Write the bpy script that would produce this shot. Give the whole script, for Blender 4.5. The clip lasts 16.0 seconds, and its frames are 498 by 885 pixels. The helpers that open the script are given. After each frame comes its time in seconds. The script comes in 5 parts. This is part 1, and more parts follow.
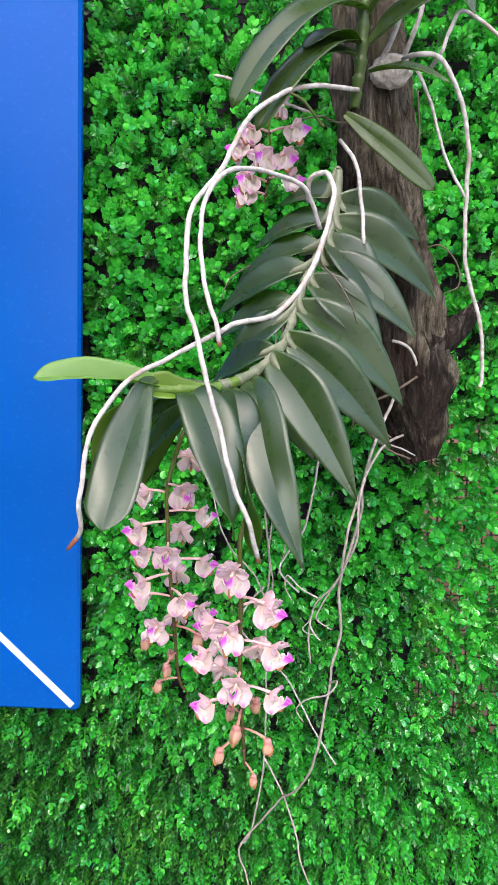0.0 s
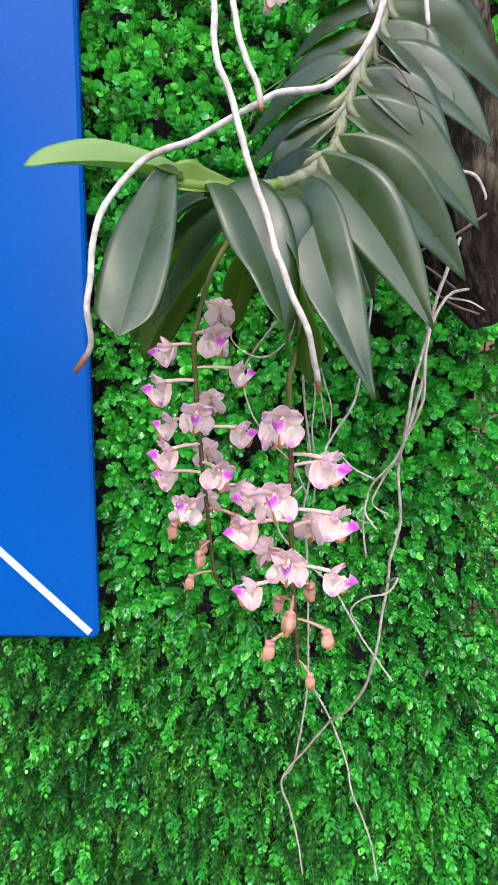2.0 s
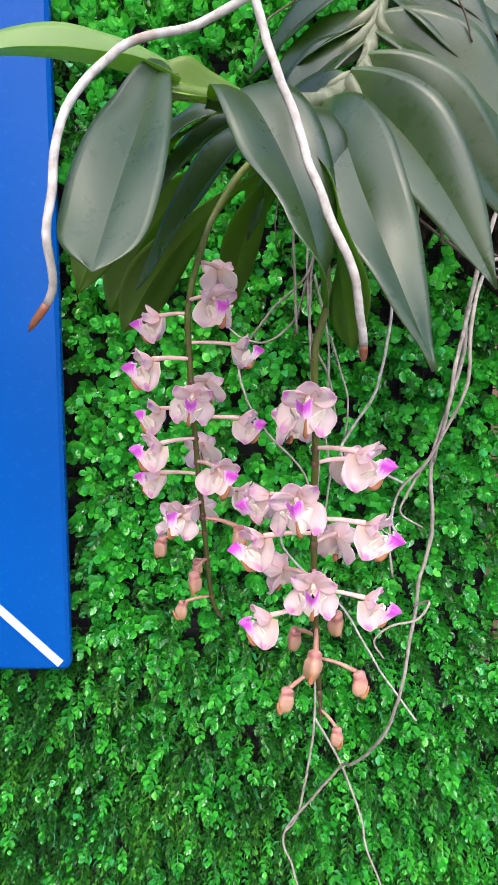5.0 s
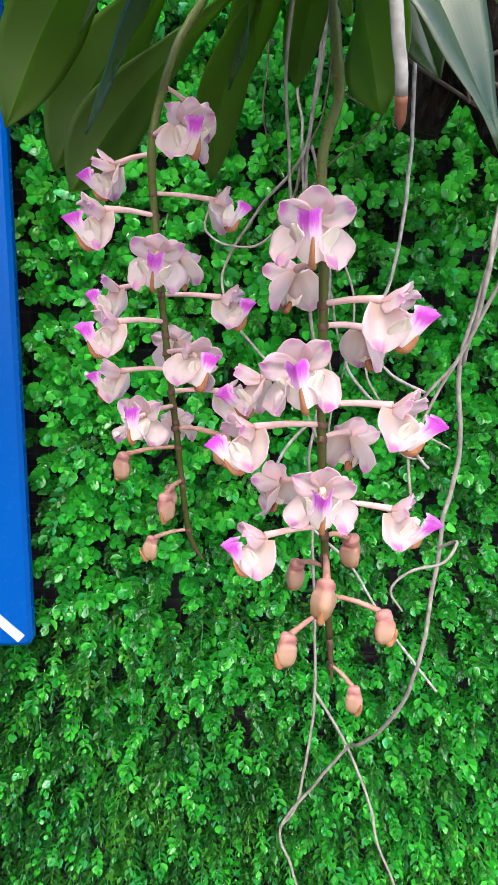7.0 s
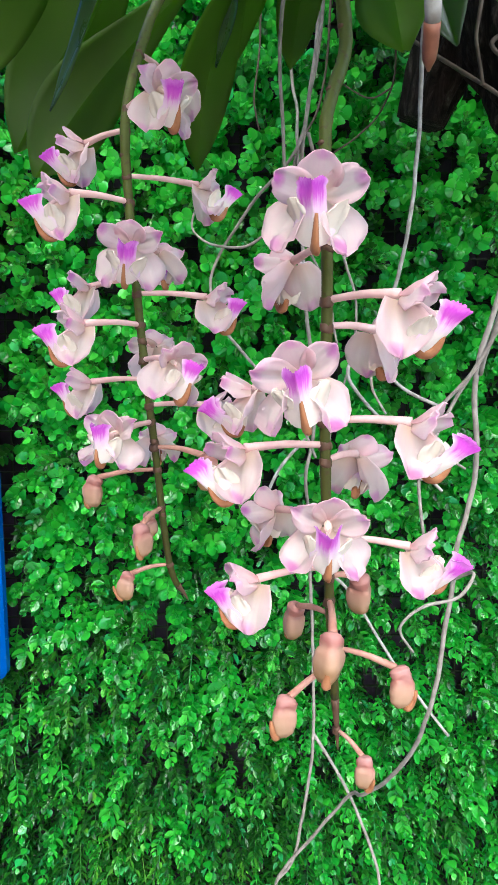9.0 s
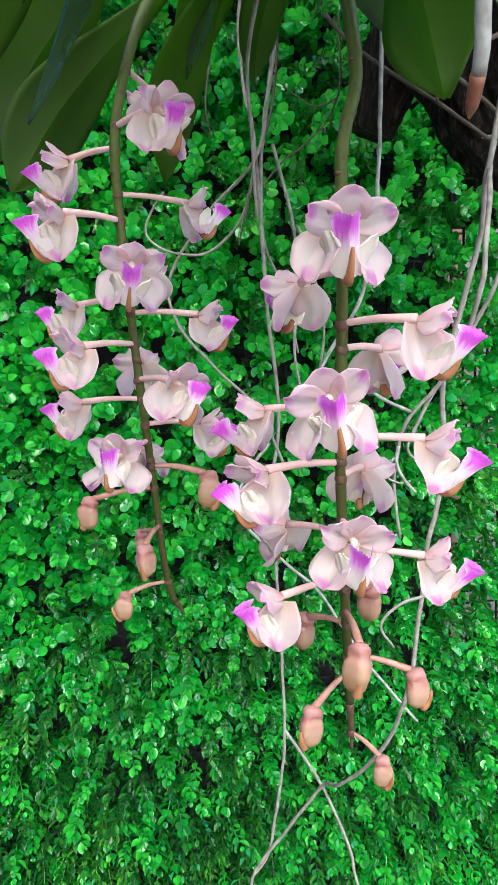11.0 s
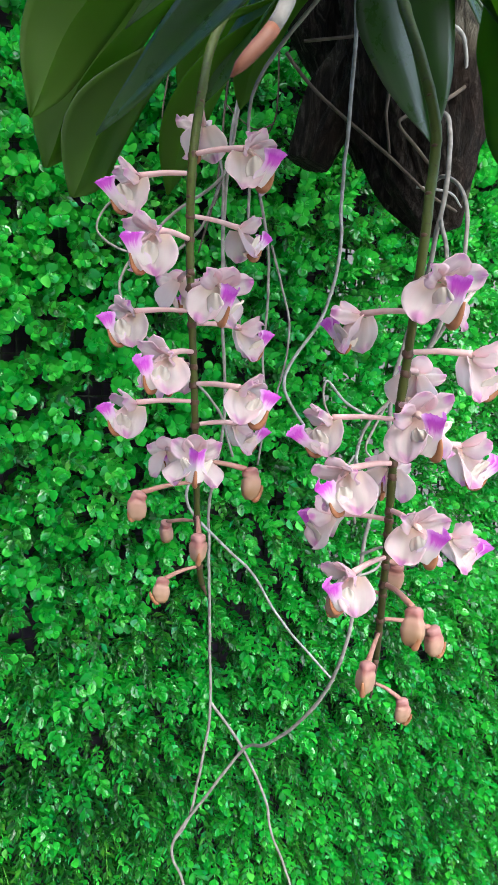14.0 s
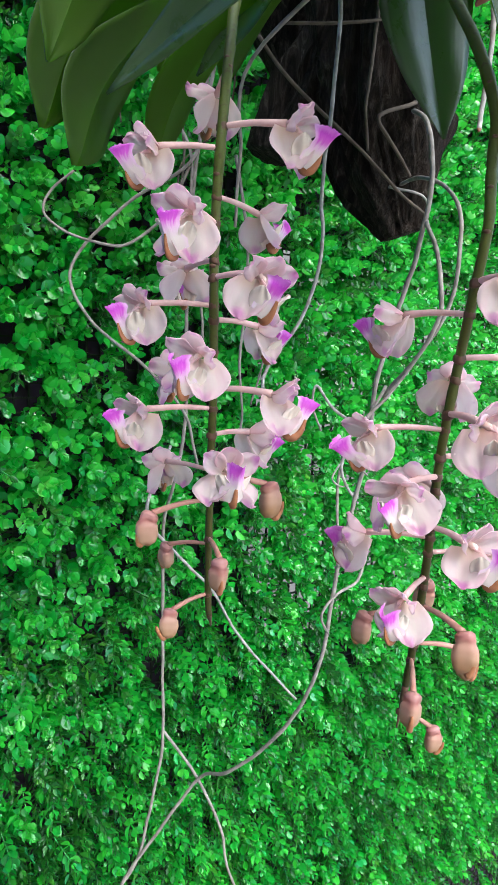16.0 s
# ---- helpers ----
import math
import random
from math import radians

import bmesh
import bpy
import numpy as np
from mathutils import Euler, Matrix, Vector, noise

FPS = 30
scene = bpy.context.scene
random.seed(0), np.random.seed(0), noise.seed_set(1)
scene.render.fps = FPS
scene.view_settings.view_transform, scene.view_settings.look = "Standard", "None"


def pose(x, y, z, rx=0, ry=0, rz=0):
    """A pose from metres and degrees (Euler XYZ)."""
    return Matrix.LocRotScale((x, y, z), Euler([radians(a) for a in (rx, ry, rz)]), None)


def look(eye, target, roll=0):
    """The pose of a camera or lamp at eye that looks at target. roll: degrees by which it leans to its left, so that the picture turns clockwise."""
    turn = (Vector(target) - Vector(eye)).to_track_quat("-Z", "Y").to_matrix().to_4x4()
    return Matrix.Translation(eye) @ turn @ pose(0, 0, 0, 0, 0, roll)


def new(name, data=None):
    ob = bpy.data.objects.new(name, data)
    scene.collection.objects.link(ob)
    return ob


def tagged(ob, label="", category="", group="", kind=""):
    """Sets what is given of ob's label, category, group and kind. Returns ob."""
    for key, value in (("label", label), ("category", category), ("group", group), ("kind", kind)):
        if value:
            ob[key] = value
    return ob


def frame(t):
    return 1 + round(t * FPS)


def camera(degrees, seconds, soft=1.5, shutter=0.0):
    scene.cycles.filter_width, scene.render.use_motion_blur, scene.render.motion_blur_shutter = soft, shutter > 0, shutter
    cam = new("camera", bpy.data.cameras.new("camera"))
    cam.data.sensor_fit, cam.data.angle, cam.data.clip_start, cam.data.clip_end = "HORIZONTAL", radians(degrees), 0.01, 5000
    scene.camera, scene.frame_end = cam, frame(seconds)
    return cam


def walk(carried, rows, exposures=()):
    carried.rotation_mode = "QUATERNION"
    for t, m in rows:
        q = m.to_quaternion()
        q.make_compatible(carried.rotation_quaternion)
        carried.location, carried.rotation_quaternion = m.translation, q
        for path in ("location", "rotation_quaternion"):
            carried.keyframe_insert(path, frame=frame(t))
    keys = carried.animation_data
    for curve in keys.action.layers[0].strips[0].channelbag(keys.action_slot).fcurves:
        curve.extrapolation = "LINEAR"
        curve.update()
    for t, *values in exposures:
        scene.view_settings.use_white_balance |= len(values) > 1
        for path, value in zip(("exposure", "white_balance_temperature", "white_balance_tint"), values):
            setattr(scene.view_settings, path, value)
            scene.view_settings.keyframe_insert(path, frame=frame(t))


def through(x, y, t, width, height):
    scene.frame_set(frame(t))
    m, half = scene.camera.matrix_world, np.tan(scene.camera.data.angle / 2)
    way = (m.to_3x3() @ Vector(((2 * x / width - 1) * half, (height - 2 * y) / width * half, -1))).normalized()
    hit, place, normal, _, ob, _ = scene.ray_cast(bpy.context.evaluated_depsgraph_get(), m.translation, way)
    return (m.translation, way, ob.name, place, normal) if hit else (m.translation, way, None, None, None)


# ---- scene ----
cam = camera(41.0, 16.0)
PATH = [
    (0, (0.035, 0.017, 1.728), (-0.021, 2.006, 1.529), 1.6),
    (0.5, (0.024, 0.023, 1.694), (-0.081, 2.015, 1.548), 1.0),
    (1, (0.017, 0.047, 1.657), (-0.073, 2.032, 1.436), 0.7),
    (1.5, (0.01, 0.081, 1.626), (-0.049, 2.062, 1.353), 0.5),
    (2, (0.004, 0.119, 1.605), (-0.078, 2.098, 1.327), -0.1),
    (2.5, (0.007, 0.151, 1.593), (-0.064, 2.135, 1.347), -0.7),
    (3, (-0.003, 0.172, 1.588), (-0.076, 2.155, 1.34), -0.1),
    (3.2, (-0.008, 0.182, 1.586), (-0.087, 2.165, 1.342), -0.1),
    (5.3, (-0.025, 0.239, 1.573), (-0.028, 2.224, 1.331), -0.1),
    (5.5, (-0.028, 0.251, 1.567), (-0.024, 2.236, 1.321), -0.2),
    (6, (-0.028, 0.281, 1.544), (-0.01, 2.265, 1.294), 0.0),
    (6.5, (-0.021, 0.302, 1.525), (0.009, 2.286, 1.273), -0.2),
    (7, (-0.02, 0.32, 1.506), (0.001, 2.304, 1.251), -0.5),
    (7.5, (-0.017, 0.333, 1.495), (-0.004, 2.317, 1.247), -1.0),
    (8, (-0.017, 0.351, 1.491), (-0.014, 2.336, 1.245), -1.1),
    (8.5, (-0.02, 0.362, 1.496), (-0.014, 2.349, 1.265), -0.5),
    (9, (-0.018, 0.369, 1.504), (0.024, 2.357, 1.286), -0.6),
    (9.2, (-0.014, 0.371, 1.506), (0.048, 2.358, 1.285), -0.6),
    (11.3, (-0.071, 0.368, 1.52), (0.307, 2.316, 1.267), -1.4),
    (11.5, (-0.082, 0.358, 1.523), (0.368, 2.29, 1.269), -0.6),
    (12, (-0.111, 0.327, 1.528), (0.467, 2.223, 1.259), -0.0),
    (12.5, (-0.129, 0.312, 1.535), (0.497, 2.191, 1.255), -0.2),
    (13, (-0.157, 0.327, 1.531), (0.537, 2.181, 1.245), 0.3),
    (13.5, (-0.179, 0.348, 1.531), (0.607, 2.165, 1.246), 1.4),
    (14, (-0.184, 0.365, 1.529), (0.695, 2.138, 1.241), 1.7),
    (14.5, (-0.191, 0.387, 1.521), (0.762, 2.123, 1.235), 1.9),
    (15, (-0.2, 0.407, 1.52), (0.848, 2.088, 1.241), 2.5),
    (15.5, (-0.212, 0.421, 1.525), (0.916, 2.049, 1.25), 2.7),
    (16, (-0.225, 0.433, 1.526), (0.97, 2.015, 1.256), 3.0),
]
EXPOSURES = [(0.0, 1.61, 6400, 11), (3.0, 1.53, 6400, 11), (6.0, 1.55, 6450, 9), (9.0, 1.57, 6150, 0), (12.0, 1.47, 6000, -2), (16.0, 1.50, 5950, 1)]
walk(cam, [(t, look(eye, target, roll)) for t, eye, target, roll in PATH], EXPOSURES)

# ---- world and sun: soft overcast daylight ----
world = bpy.data.worlds.new("world")
scene.world = world
world.use_nodes = True
sky = world.node_tree.nodes.new("ShaderNodeTexSky")
sky.sky_type, sky.sun_disc = "NISHITA", False
sky.sun_elevation, sky.sun_rotation = radians(51), radians(184)
sky.air_density, sky.dust_density, sky.ozone_density = 1.0, 3.0, 1.0
world.node_tree.links.new(sky.outputs[0], world.node_tree.nodes["Background"].inputs[0])
world.node_tree.nodes["Background"].inputs[1].default_value = 0.215
sun = new("sun", bpy.data.lights.new("sun", "SUN"))
sun.data.energy, sun.data.angle, sun.data.color = 1.18, radians(100), (1.0, 0.97, 0.92)
sun.matrix_world = look((-0.15, -2.25, 2.8), (0, 0, 0))


# ---- materials ----
def shader(name, rough=0.5, spec=0.5):
    m = bpy.data.materials.new(name)
    m.use_nodes = True
    b = m.node_tree.nodes["Principled BSDF"]
    b.inputs["Roughness"].default_value = rough
    b.inputs["Specular IOR Level"].default_value = spec
    return m, m.node_tree.nodes, m.node_tree.links, b


def ramp(nodes, stops):
    r = nodes.new("ShaderNodeValToRGB")
    while len(r.color_ramp.elements) < len(stops):
        r.color_ramp.elements.new(0.5)
    for e, (p, c) in zip(r.color_ramp.elements, stops):
        e.position, e.color = p, (*c, 1)
    return r


def noise_tex(nodes, links, scale, detail=4.0, coord="Object", stretch=None, rough=0.55):
    tc, n = nodes.new("ShaderNodeTexCoord"), nodes.new("ShaderNodeTexNoise")
    n.inputs["Scale"].default_value, n.inputs["Detail"].default_value, n.inputs["Roughness"].default_value = scale, detail, rough
    if stretch:
        mp = nodes.new("ShaderNodeMapping")
        mp.inputs["Scale"].default_value = stretch
        links.new(tc.outputs[coord], mp.inputs[0])
        links.new(mp.outputs[0], n.inputs["Vector"])
    else:
        links.new(tc.outputs[coord], n.inputs["Vector"])
    return n


def bump(nodes, links, b, height, strength=0.3, distance=0.002):
    bp = nodes.new("ShaderNodeBump")
    bp.inputs["Strength"].default_value, bp.inputs["Distance"].default_value = strength, distance
    links.new(height, bp.inputs["Height"])
    links.new(bp.outputs[0], b.inputs["Normal"])


def mixed(nodes, links, fac, a, c, kind="MIX"):
    m = nodes.new("ShaderNodeMix")
    m.data_type, m.blend_type = "RGBA", kind
    for slot, value in ((0, fac), (6, a), (7, c)):
        if isinstance(value, (int, float)):
            m.inputs[slot].default_value = value
        elif isinstance(value, tuple):
            m.inputs[slot].default_value = (*value, 1)
        else:
            links.new(value, m.inputs[slot])
    return m.outputs[2]


def math_node(nodes, links, op, a, b=0.0):
    m = nodes.new("ShaderNodeMath")
    m.operation = op
    for slot, value in ((0, a), (1, b)):
        if isinstance(value, (int, float)):
            m.inputs[slot].default_value = value
        else:
            links.new(value, m.inputs[slot])
    return m.outputs[0]


def thin(nodes, links, b, colour, share):
    """Adds light that shines through a thin leaf or petal."""
    t, mx, out = nodes.new("ShaderNodeBsdfTranslucent"), nodes.new("ShaderNodeMixShader"), nodes["Material Output"]
    if isinstance(colour, tuple):
        t.inputs[0].default_value = (*colour, 1)
    else:
        links.new(colour, t.inputs[0])
    mx.inputs[0].default_value = share
    links.new(b.outputs[0], mx.inputs[1])
    links.new(t.outputs[0], mx.inputs[2])
    links.new(mx.outputs[0], out.inputs[0])


def uv_split(nodes, links):
    tc, sp = nodes.new("ShaderNodeTexCoord"), nodes.new("ShaderNodeSeparateXYZ")
    links.new(tc.outputs["UV"], sp.inputs[0])
    return sp.outputs[0], sp.outputs[1]


def random_object(nodes):
    return nodes.new("ShaderNodeObjectInfo").outputs["Random"]


def make_leaf_material(name, dark, light, rough, spec=0.42, through=0.26):
    m, n, l, b = shader(name, rough, spec)
    big = noise_tex(n, l, 14, 3)
    r = ramp(n, [(0.3, dark), (0.7, light)])
    l.new(big.outputs["Fac"], r.inputs[0])
    fine = noise_tex(n, l, 420, 3)
    spots = ramp(n, [(0.66, (0, 0, 0)), (0.74, (1, 1, 1))])
    l.new(fine.outputs["Fac"], spots.inputs[0])
    u, v = uv_split(n, l)
    rib = math_node(n, l, "ABSOLUTE", math_node(n, l, "SUBTRACT", u, 0.5))
    ribm = ramp(n, [(0.0, (1, 1, 1)), (0.03, (0, 0, 0))])
    l.new(rib, ribm.inputs[0])
    c = mixed(n, l, math_node(n, l, "MULTIPLY", spots.outputs[0], 0.10), r.outputs[0], (0.22, 0.25, 0.16))
    c = mixed(n, l, math_node(n, l, "MULTIPLY", ribm.outputs[0], 0.06), c, (0.10, 0.17, 0.05))
    base = ramp(n, [(0.0, (1, 1, 1)), (0.16, (0, 0, 0))])
    l.new(v, base.inputs[0])
    c = mixed(n, l, math_node(n, l, "MULTIPLY", base.outputs[0], 0.22), c, (0.12, 0.17, 0.05))
    l.new(c, b.inputs["Base Color"])
    veins = n.new("ShaderNodeTexWave")
    veins.inputs["Scale"].default_value, veins.inputs["Distortion"].default_value = 5, 1.2
    tc = n.new("ShaderNodeTexCoord")
    l.new(tc.outputs["UV"], veins.inputs["Vector"])
    h = mixed(n, l, 0.35, veins.outputs[0], big.outputs["Fac"])
    bump(n, l, b, h, 0.035, 0.0007)
    scuff = noise_tex(n, l, 75, 6, rough=0.7)
    rr = ramp(n, [(0.38, (rough - 0.05,) * 3), (0.62, (rough + 0.08,) * 3)])
    l.new(scuff.outputs["Fac"], rr.inputs[0])
    l.new(rr.outputs[0], b.inputs["Roughness"])
    thin(n, l, b, (0.40, 0.74, 0.07), through)
    return m


MAT_LEAF = make_leaf_material("orchid_leaf", (0.010, 0.020, 0.007), (0.022, 0.040, 0.013), 0.31, 0.52, 0.16)
MAT_LEAF_UNDER = make_leaf_material("orchid_leaf_underside", (0.018, 0.032, 0.004), (0.036, 0.058, 0.008), 0.50, 0.12, 0.48)
MAT_LEAF_OLIVE = make_leaf_material("orchid_leaf_olive", (0.012, 0.024, 0.005), (0.027, 0.048, 0.009), 0.30, 0.27, 0.14)
MAT_LEAF_SHEATH = make_leaf_material("orchid_leaf_sheath", (0.055, 0.105, 0.010), (0.10, 0.165, 0.020), 0.40)
MAT_LEAF_PALE = make_leaf_material("orchid_leaf_young", (0.06, 0.13, 0.022), (0.10, 0.19, 0.035), 0.40)


def make_petal_material(name, base, mid, tip, spot, reach, centre=(0.46, 0.95)):
    """Creamy at the foot, white in the middle, blushing pink to the rim, with a purple blotch near the end and faint veins."""
    m, n, l, b = shader(name, 0.48, 0.30)
    u, v = uv_split(n, l)
    r = ramp(n, [(0.02, base), (0.40, mid), (0.72, mid), (1.0, tip)])
    l.new(v, r.inputs[0])
    fine = noise_tex(n, l, 260, 4)
    cloud = noise_tex(n, l, 95, 3)
    side = math_node(n, l, "ABSOLUTE", math_node(n, l, "SUBTRACT", u, 0.5))
    rim = math_node(n, l, "ADD", side, math_node(n, l, "MULTIPLY", math_node(n, l, "SUBTRACT", cloud.outputs["Fac"], 0.5), 0.5))
    blush = ramp(n, [(0.20, (0, 0, 0)), (0.56, (1, 1, 1))])
    l.new(rim, blush.inputs[0])
    c = mixed(n, l, math_node(n, l, "MULTIPLY", blush.outputs[0], 0.65), r.outputs[0], tip)
    vein = n.new("ShaderNodeTexWave")
    vein.inputs["Scale"].default_value, vein.inputs["Distortion"].default_value, vein.inputs["Detail"].default_value = 2.6, 2.2, 2
    tc = n.new("ShaderNodeTexCoord")
    l.new(tc.outputs["UV"], vein.inputs["Vector"])
    vm = ramp(n, [(0.78, (0, 0, 0)), (1.0, (1, 1, 1))])
    l.new(vein.outputs["Fac"], vm.inputs[0])
    c = mixed(n, l, math_node(n, l, "MULTIPLY", vm.outputs[0], 0.22), c, tip)
    du = math_node(n, l, "MULTIPLY", math_node(n, l, "SUBTRACT", u, centre[0]), 0.75)
    dv = math_node(n, l, "SUBTRACT", v, centre[1])
    d = math_node(n, l, "SQRT", math_node(n, l, "ADD", math_node(n, l, "MULTIPLY", du, du), math_node(n, l, "MULTIPLY", dv, dv)))
    d = math_node(n, l, "ADD", d, math_node(n, l, "MULTIPLY", math_node(n, l, "SUBTRACT", fine.outputs["Fac"], 0.5), 0.22))
    sm = ramp(n, [(reach * 0.30, (1, 1, 1)), (reach * 0.95, (0, 0, 0))])
    l.new(d, sm.inputs[0])
    amount = math_node(n, l, "MULTIPLY", sm.outputs[0], math_node(n, l, "ADD", math_node(n, l, "MULTIPLY", random_object(n), 0.6), 0.35))
    c = mixed(n, l, amount, c, spot)
    l.new(c, b.inputs["Base Color"])
    h = mixed(n, l, 0.5, vein.outputs["Fac"], cloud.outputs["Fac"])
    bump(n, l, b, h, 0.16, 0.0006)
    lit = mixed(n, l, 0.60, c, (1.0, 0.89, 0.895))
    thin(n, l, b, lit, 0.70)
    return m


MAT_PETAL = make_petal_material("petal", (0.76, 0.63, 0.54), (0.77, 0.675, 0.665), (0.75, 0.49, 0.60), (0.56, 0.08, 0.50), 0.30)
MAT_SEPAL = make_petal_material("sepal", (0.74, 0.56, 0.44), (0.75, 0.655, 0.64), (0.74, 0.50, 0.58), (0.54, 0.08, 0.48), 0.20, (0.40, 0.90))
MAT_DORSAL = make_petal_material("dorsal", (0.76, 0.48, 0.49), (0.77, 0.63, 0.635), (0.75, 0.48, 0.58), (0.60, 0.18, 0.52), 0.20)


def make_lip_material():
    """White at the foot, purple towards the flared end, streaked along and paler on the fringe."""
    m, n, l, b = shader("lip", 0.5, 0.3)
    u, v = uv_split(n, l)
    fine = noise_tex(n, l, 330, 4)
    streak = noise_tex(n, l, 9, 4, "UV", (1.6, 0.22, 1))
    side = math_node(n, l, "ABSOLUTE", math_node(n, l, "SUBTRACT", u, 0.5))
    vv = math_node(n, l, "ADD", v, math_node(n, l, "MULTIPLY", math_node(n, l, "SUBTRACT", fine.outputs["Fac"], 0.5), 0.20))
    vv = math_node(n, l, "ADD", vv, math_node(n, l, "MULTIPLY", math_node(n, l, "SUBTRACT", streak.outputs["Fac"], 0.5), 0.42))
    vv = math_node(n, l, "ADD", vv, math_node(n, l, "MULTIPLY", math_node(n, l, "SUBTRACT", side, 0.22), 0.18))
    vv = math_node(n, l, "ADD", vv, math_node(n, l, "MULTIPLY", math_node(n, l, "SUBTRACT", random_object(n), 0.5), 0.16))
    r = ramp(n, [(0.36, (0.73, 0.66, 0.61)), (0.54, (0.71, 0.48, 0.65)), (0.72, (0.58, 0.10, 0.54)), (0.90, (0.50, 0.045, 0.50)), (1.06, (0.60, 0.15, 0.58))])
    l.new(vv, r.inputs[0])
    edge = ramp(n, [(0.38, (0, 0, 0)), (0.50, (1, 1, 1))])
    l.new(side, edge.inputs[0])
    c = mixed(n, l, math_node(n, l, "MULTIPLY", edge.outputs[0], 0.75), r.outputs[0], (0.78, 0.58, 0.74))
    l.new(c, b.inputs["Base Color"])
    bump(n, l, b, mixed(n, l, 0.5, fine.outputs["Fac"], streak.outputs["Fac"]), 0.35, 0.0010)
    thin(n, l, b, mixed(n, l, 0.3, c, (0.85, 0.35, 0.80)), 0.35)
    return m


MAT_LIP = make_lip_material()


def make_bud_material():
    """Pink at the head, fading over tan to a greenish yellow end."""
    m, n, l, b = shader("bud", 0.45, 0.3)
    tc, sp = n.new("ShaderNodeTexCoord"), n.new("ShaderNodeSeparateXYZ")
    l.new(tc.outputs["Object"], sp.inputs[0])
    fine, wide = noise_tex(n, l, 240, 5), noise_tex(n, l, 70, 3)
    h = math_node(n, l, "ADD", math_node(n, l, "MULTIPLY", sp.outputs[2], 55.0), math_node(n, l, "ADD", math_node(n, l, "MULTIPLY", wide.outputs["Fac"], 0.5), math_node(n, l, "MULTIPLY", random_object(n), 0.22)))
    r = ramp(n, [(-0.0, (0.26, 0.15, 0.072)), (0.18, (0.38, 0.24, 0.165)), (0.42, (0.39, 0.22, 0.175)), (0.56, (0.26, 0.085, 0.09)), (0.72, (0.40, 0.195, 0.195))])
    l.new(h, r.inputs[0])
    c = mixed(n, l, math_node(n, l, "MULTIPLY", fine.outputs["Fac"], 0.5), r.outputs[0], (0.30, 0.15, 0.08))
    l.new(c, b.inputs["Base Color"])
    bump(n, l, b, fine.outputs["Fac"], 0.25, 0.0008)
    thin(n, l, b, (0.75, 0.38, 0.30), 0.18)
    return m


MAT_BUD = make_bud_material()


def make_spike_material():
    """Yellow green where the spike leaves the plant, browner and speckled further down."""
    m, n, l, b = shader("spike", 0.48, 0.22)
    tc, sp = n.new("ShaderNodeTexCoord"), n.new("ShaderNodeSeparateXYZ")
    l.new(tc.outputs["Object"], sp.inputs[0])
    fine, wide = noise_tex(n, l, 420, 4), noise_tex(n, l, 60, 3)
    h = math_node(n, l, "ADD", math_node(n, l, "MULTIPLY", sp.outputs[2], 2.4), math_node(n, l, "MULTIPLY", wide.outputs["Fac"], 0.30))
    h = math_node(n, l, "ADD", h, 1.15)
    r = ramp(n, [(0.05, (0.038, 0.034, 0.006)), (0.45, (0.052, 0.060, 0.009)), (0.80, (0.066, 0.086, 0.012))])
    l.new(h, r.inputs[0])
    sm = ramp(n, [(0.56, (0, 0, 0)), (0.66, (1, 1, 1))])
    l.new(fine.outputs["Fac"], sm.inputs[0])
    c = mixed(n, l, math_node(n, l, "MULTIPLY", sm.outputs[0], 0.55), r.outputs[0], (0.045, 0.022, 0.012))
    l.new(c, b.inputs["Base Color"])
    bump(n, l, b, fine.outputs["Fac"], 0.25, 0.0008)
    return m


MAT_SPIKE = make_spike_material()


def plain(name, a, c, scale, rough, spec=0.4, bumpy=0.3, depth=0.001, through_colour=None, share=0.2):
    m, n, l, b = shader(name, rough, spec)
    t = noise_tex(n, l, scale, 5)
    r = ramp(n, [(0.32, a), (0.68, c)])
    l.new(t.outputs["Fac"], r.inputs[0])
    wide = noise_tex(n, l, scale * 0.13, 2)
    col = mixed(n, l, math_node(n, l, "MULTIPLY", wide.outputs["Fac"], 0.5), r.outputs[0], a)
    l.new(col, b.inputs["Base Color"])
    bump(n, l, b, t.outputs["Fac"], bumpy, depth)
    if through_colour:
        thin(n, l, b, through_colour, share)
    return m


MAT_SPUR = plain("spur", (0.23, 0.085, 0.036), (0.42, 0.19, 0.095), 300, 0.5, 0.3, 0.1, 0.001, (0.7, 0.3, 0.12), 0.15)
MAT_COLUMN = plain("column", (0.58, 0.42, 0.36), (0.68, 0.54, 0.48), 300, 0.5, 0.3, 0.1)
MAT_SIDE_LOBE = plain("side_lobe", (0.68, 0.60, 0.52), (0.73, 0.67, 0.62), 240, 0.5, 0.3, 0.1, 0.001, (0.9, 0.75, 0.65), 0.3)
MAT_PEDICEL = plain("pedicel", (0.56, 0.33, 0.32), (0.70, 0.49, 0.47), 160, 0.5, 0.35, 0.15, 0.001, (0.8, 0.4, 0.35), 0.15)
MAT_SPIKE_TIP = plain("spike_tip", (0.05, 0.024, 0.014), (0.11, 0.052, 0.03), 200, 0.5, 0.3, 0.3)
MAT_SHEATH = plain("stem_sheath", (0.075, 0.085, 0.048), (0.17, 0.175, 0.12), 90, 0.55, 0.3, 0.35)
MAT_BUD_STALK = plain("bud_stalk", (0.30, 0.135, 0.10), (0.46, 0.25, 0.20), 160, 0.5, 0.35, 0.15)


